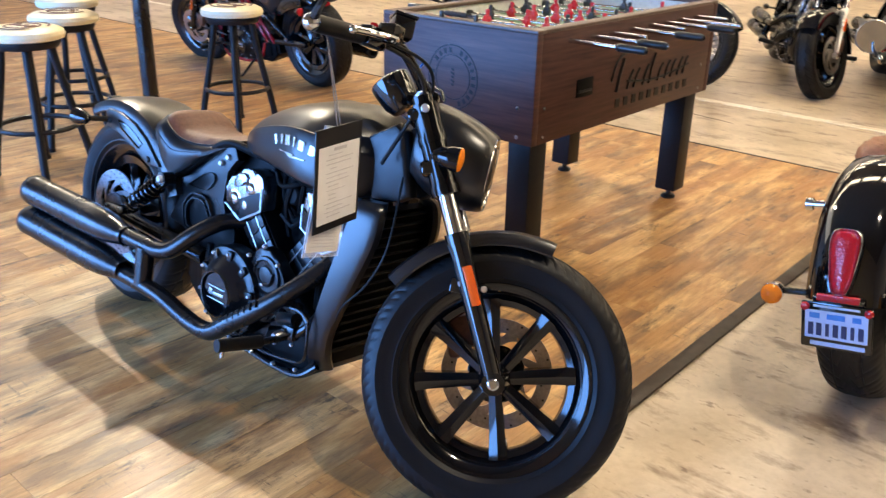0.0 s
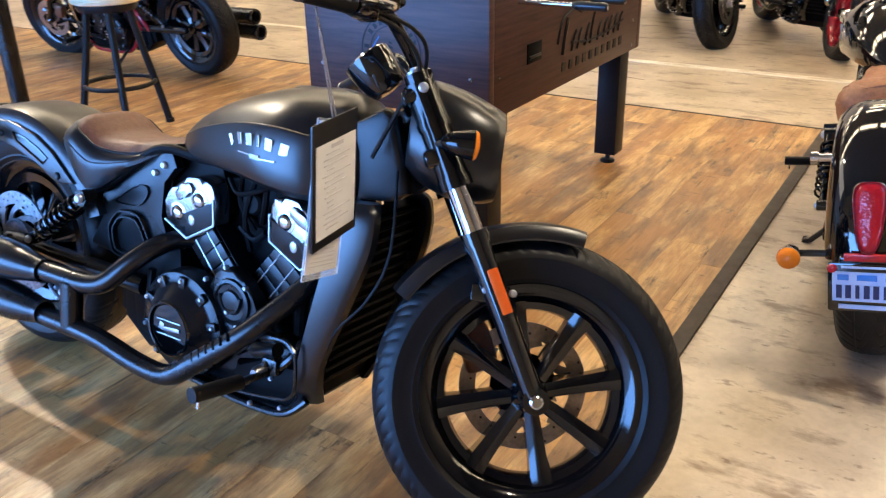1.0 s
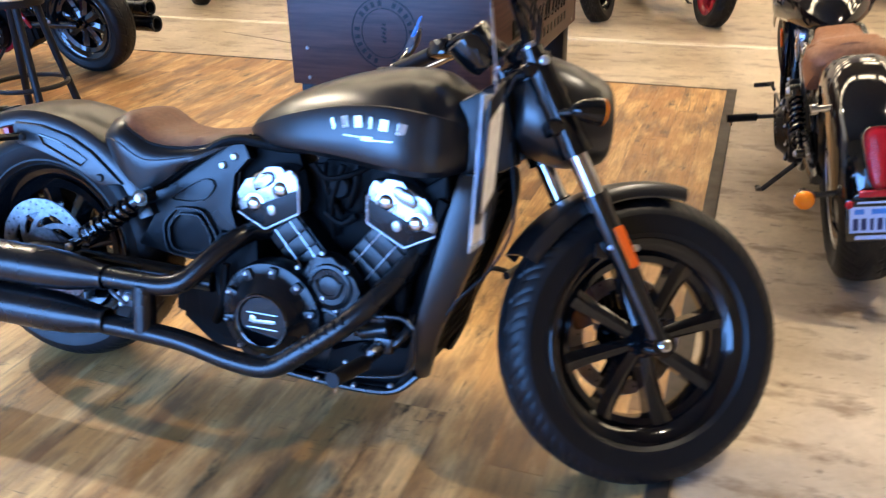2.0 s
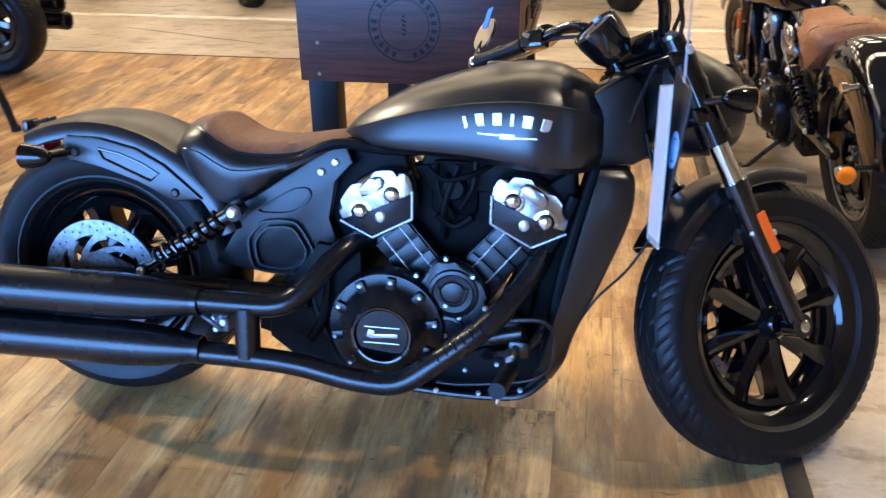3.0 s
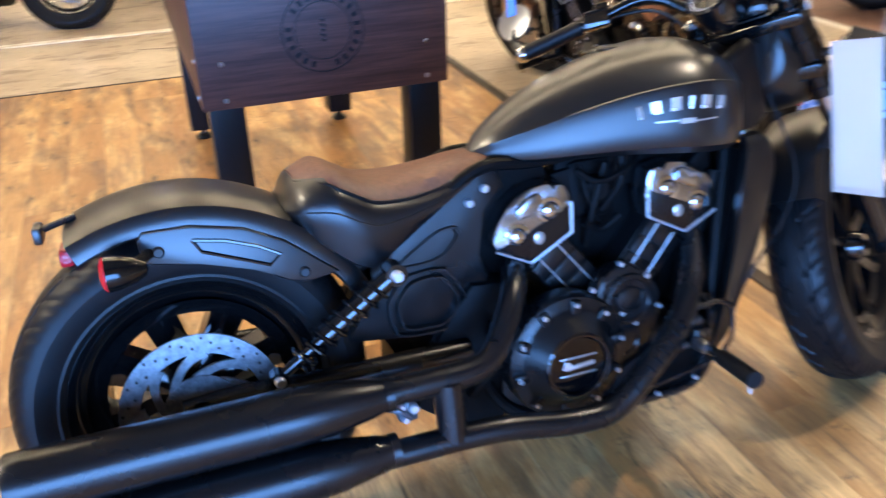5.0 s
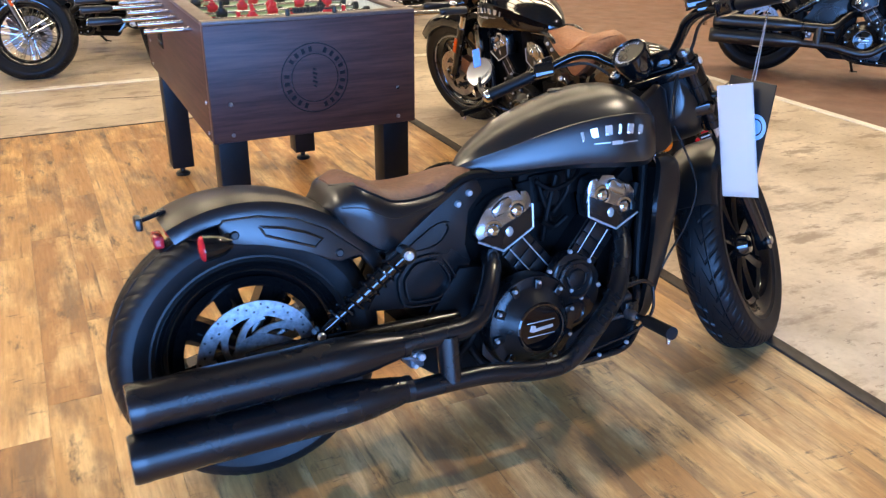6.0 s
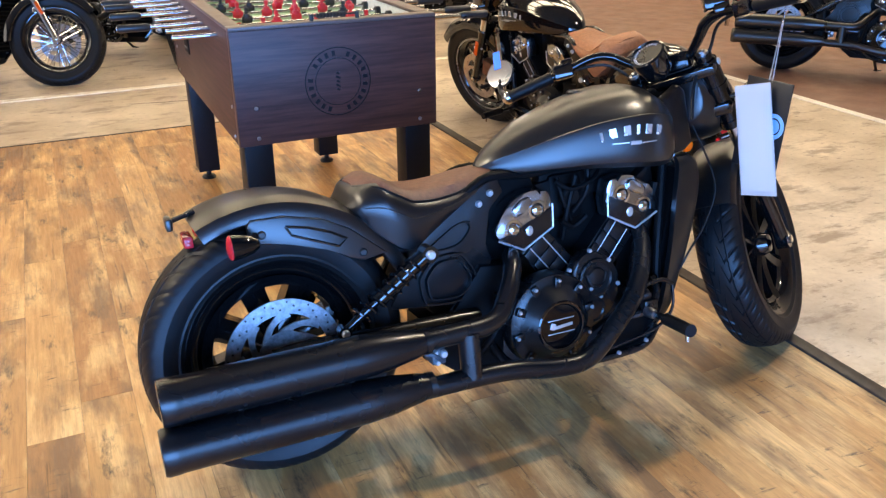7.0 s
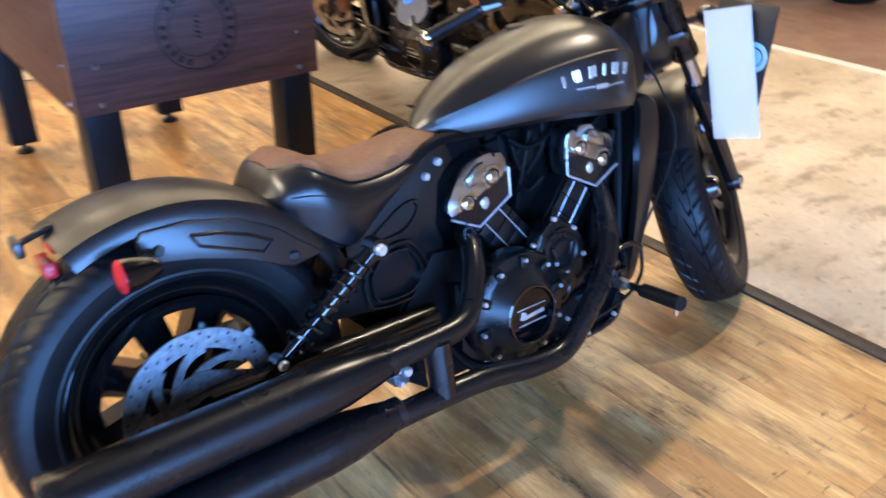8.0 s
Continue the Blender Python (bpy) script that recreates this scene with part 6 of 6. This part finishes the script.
# ---- bar stools and post ----
def bar_stool(m, label):
    st = thing("bar_stool", m, label, "bar stool", "stools round the pub table")
    bm = B()
    lathe(bm, [(0.0001, 0.7040), (0.10, 0.7030), (0.155, 0.6970), (0.180, 0.6840), (0.186, 0.6670), (0.180, 0.6500), (0.165, 0.6440), (0.0001, 0.6440)], 48, "Z")
    cu = part("cushion", bm, CREAM, st, "cream vinyl cushion with a dark print")
    bm = B()
    for a0, a1, r in ((20, 150, 0.115), (200, 330, 0.115), (0, 360, 0.075)):
        lathe(bm, [(r, 0.7035), (r + 0.010, 0.7030), (r + 0.010, 0.7055), (r, 0.7060)], 30, "Z", a0=a0, a1=a1, closed=True)
    for k in range(4):
        block(bm, (0.05 - 0.035 * k, 0.01 * (k % 2), 0.7050), (0.022, 0.05, 0.003), 0, Matrix.Rotation(k * 0.7, 4, "Z"))
    part("seat_print", bm, BROWN, cu)
    bm = B()
    lathe(bm, [(0.150, 0.6460), (0.160, 0.6420), (0.160, 0.6260), (0.150, 0.6080), (0.0001, 0.6080)], 48, "Z")
    part("seat_ring", bm, TABLELEG, st)
    for k in range(4):
        a = radians(45 + 90 * k)
        c, s = math.cos(a), math.sin(a)
        bm = B()
        tube(bm, [(0.110 * c, 0.110 * s, 0.612), (0.124 * c, 0.124 * s, 0.52), (0.152 * c, 0.152 * s, 0.38), (0.184 * c, 0.184 * s, 0.24), (0.210 * c, 0.210 * s, 0.12), (0.230 * c, 0.230 * s, 0.010)], 0.0195, 12)
        rod(bm, (0.233 * c, 0.233 * s, 0.0), (0.232 * c, 0.232 * s, 0.020), 0.024, 12)
        part("leg", bm, TABLELEG, st, "black tubular leg")
    for r, z, w in ((0.186, 0.235, 0.012), (0.160, 0.40, 0.0)):
        if w:
            bm = B()
            lathe(bm, [(r + w * math.cos(t), z + w * math.sin(t)) for t in [k * math.pi / 4 for k in range(8)]], 48, "Z", closed=True)
            part("foot_ring", bm, TABLELEG, st, "round black foot ring")
    return st


stool = bar_stool(pose(-1.60, 0.345, 0, 0, 0, 20) @ Matrix.Diagonal((0.97, 0.97, 1, 1)), "black metal bar stool with a cream cushion")
copy_thing(stool, pose(-1.98, 0.72, 0, 0, 0, 65) @ Matrix.Diagonal((0.97, 0.97, 1, 1)))
copy_thing(stool, pose(-1.64, 1.53, 0, 0, 0, 8) @ Matrix.Diagonal((0.97, 0.97, 1, 1)))
copy_thing(stool, pose(-2.57, 1.03, 0, 0, 0, 40) @ Matrix.Diagonal((0.97, 0.97, 1, 1)))

pt = thing("pub_table", pose(-1.95, 1.15, 0), "tall pub table on a black post", "table")
bm = B()
lathe(bm, [(0.0001, 0.0), (0.16, 0.0), (0.16, 0.012), (0.10, 0.022), (0.044, 0.04), (0.044, 1.02)], 40, "Z")
part("post", bm, SATIN, pt, "black round post on a flat foot")
bm = B()
lathe(bm, [(0.0001, 1.02), (0.27, 1.02), (0.28, 1.03), (0.28, 1.045), (0.27, 1.055), (0.0001, 1.055)], 48, "Z")
part("tabletop", bm, WALNUT, pt)


# ---- sale tag on the handlebar ----
def sale_tag():
    base = (1.235, -0.245, 0.757)
    tag = thing("sale_tag", pose(*base, 0, 0, 5.4), "black card sale tag with a printed sheet on a chain", "tag")
    lean = Matrix.Rotation(radians(5.4), 4, "Y") @ Matrix.Rotation(radians(-0.5), 4, "X")
    bm = B()
    block(bm, (0, 0, 0), (0.004, 0.139, 0.229), 0.001)
    part("card", bm, BOARD, tag, m=lean)
    bm = B()
    block(bm, (0.0028, 0.001, -0.010), (0.0012, 0.122, 0.172))
    part("sheet", bm, PAPER, tag, "white printed sheet", m=lean, smooth=False)
    widths = (0.04, 0.08, 0.075, 0.02, 0.085, 0.06, 0.07, 0.03, 0.055, 0.02, 0.02, 0.085, 0.05, 0.08, 0.04)
    for k, w in enumerate(widths):
        bm = B()
        block(bm, (0.0037, 0.003 - (0.085 - w) * 0.3, 0.056 - k * 0.0098), (0.0006, w, 0.0018))
        part("print_line", bm, INK, tag, m=lean, smooth=False)
    bm = B()
    block(bm, (0.0037, 0.003, 0.067), (0.0006, 0.036, 0.007))
    part("print_heading", bm, INK, tag, m=lean, smooth=False)
    bm = B()
    lathe(bm, [(0.0001, -0.0028), (0.018, -0.0028), (0.018, -0.0020)], 40, "X", (0, -0.036, 0.004))
    lathe(bm, [(0.022, -0.0020), (0.022, -0.0028), (0.032, -0.0028), (0.032, -0.0020)], 40, "X", (0, -0.036, 0.004), closed=True)
    part("emblem", bm, PALEBLUE, tag, "round pale blue emblem", m=lean)
    # the sleeve hangs behind the card, askew
    low = Matrix.Translation((-0.016, -0.001, -0.038)) @ Matrix.Rotation(radians(-1), 4, "Z") @ Matrix.Rotation(radians(1.5), 4, "Y") @ Matrix.Rotation(radians(-16), 4, "X")
    # window-side face of the white sheet, dimmed by colour; the leaf stays bright
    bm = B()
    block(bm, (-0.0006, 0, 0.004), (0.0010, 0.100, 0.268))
    part("folded_sheet", bm, SHEET_DIMMED, tag, "plain white folded sheet, coloured darker against the window light", m=low, smooth=False)
    bm = B()
    block(bm, (0.0006, 0, 0.004), (0.0010, 0.100, 0.268))
    part("printed_leaf", bm, PAPER, tag, "white leaf with lines of print", m=low, smooth=False)
    bm = B()
    block(bm, (0, 0, 0), (0.004, 0.113, 0.284), 0.001)
    part("clear_sleeve", bm, SLEEVE, tag, "clear plastic sleeve", m=low, smooth=False)
    for k in range(9):
        bm = B()
        block(bm, (0.0014, 0, -0.118 + k * 0.0075), (0.0006, 0.082 - 0.010 * (k % 3), 0.0016))
        part("print_line", bm, INK, tag, m=low, smooth=False)
    # chain up to the grip
    bm = B()
    top = Matrix.Rotation(radians(-5.4), 4, "Z") @ (Vector((1.238, -0.262, 1.052)) - Vector(base))
    for s in (-0.004, 0.006):
        a = Vector((0.010, s, 0.106))
        for k in range(56):
            p = a.lerp(top, k / 55)
            ball(bm, p, 0.0018, seg=6)
        rod(bm, a, top, 0.0007, 4)
    part("bead_chain", bm, STEEL, tag)


sale_tag()

# throttle cable loop beside the radiator
bm = B()
tube(bm, [(1.21, -0.02, 0.70), (1.24, -0.10, 0.56), (1.20, -0.13, 0.46), (1.13, -0.15, 0.38), (1.09, -0.15, 0.30)], 0.003, 8)
tagged(part("cable", bm, RUBBER), "thin black cable looped beside the radiator", "cable")

# ---- floor edge and planks ----
bm = B()
block(bm, (WOOD_X + 0.022, (Y0 + WOOD_Y) / 2, 0.002), (0.050, WOOD_Y - Y0 + 0.02, 0.012), 0.004)
tagged(part("trim_strip_east", bm, STRIPMAT), "dark transition strip along the wood floor", "trim", "", "structure")
bm = B()
block(bm, ((X0 + WOOD_X) / 2, WOOD_Y + 0.010, -0.001), (WOOD_X - X0, 0.018, 0.006), 0.002)
tagged(part("trim_strip_north", bm, STRIPMAT), "thin dark transition strip", "trim", "", "structure")

wood = thing("floor_planks", pose(0, 0, 0), "honey-coloured wood-look plank floor with dark grain", "floor", "", "structure")
PW, PL, GAP = 0.139, 1.22, 0.0005
rng = random.Random(7)


def plank_block(bm, x, y, w, l):
    block(bm, (x, y, -0.002), (w - GAP, l - GAP, 0.004), 0.0005, segments=1)


def plank_data(w, l):
    bm = B()
    plank_block(bm, 0, 0, w, l)
    me = bpy.data.meshes.new("plank")
    bm.to_mesh(me)
    bm.free()
    me.materials.append(PLANK)
    return me


cache, verts, faces = {}, [], []
edge = 1.480
columns = [((edge + WOOD_X - 0.003) / 2, WOOD_X - 0.003 - edge)] + [(edge - PW * (k + 0.5), PW) for k in range(int((edge - X0) / PW))]
for x, w in columns:
    y = WOOD_Y
    l = round((0.2 + 0.8 * rng.random()) * 8) / 8 * PL
    while y > Y0 + 0.05:
        l = min(l, y - Y0)
        yc = y - l / 2
        if x > -3.0 and yc > -1.9:
            key = (round(w, 3), round(l, 3))
            if key not in cache:
                cache[key] = plank_data(w, l)
            ob = new("plank", cache[key])
            ob.parent = wood
            ob.location = (x, yc, 0)
        else:
            n = len(verts)
            a, b = (w - GAP) / 2, (l - GAP) / 2
            verts += [(x - a, yc - b, 0), (x + a, yc - b, 0), (x + a, yc + b, 0), (x - a, yc + b, 0), (x - a, yc - b, -0.003), (x + a, yc - b, -0.003), (x + a, yc + b, -0.003), (x - a, yc + b, -0.003)]
            faces += [tuple(n + k for k in f) for f in ((0, 1, 2, 3), (0, 4, 5, 1), (1, 5, 6, 2), (2, 6, 7, 3), (3, 7, 4, 0))]
        y -= l
        l = PL
me = bpy.data.meshes.new("far_planks")
me.from_pydata(verts, [], faces)
me.materials.append(PLANK_FAR)
rest = new("far_planks", me)
rest.parent = wood
tagged(rest, "", "", "", "stuff")
bm = B()
block(bm, ((X0 + WOOD_X) / 2, (Y0 + WOOD_Y) / 2, -0.0032), (WOOD_X - X0, WOOD_Y - Y0, 0.0012))
part("underlay", bm, STRIPMAT, wood, smooth=False)
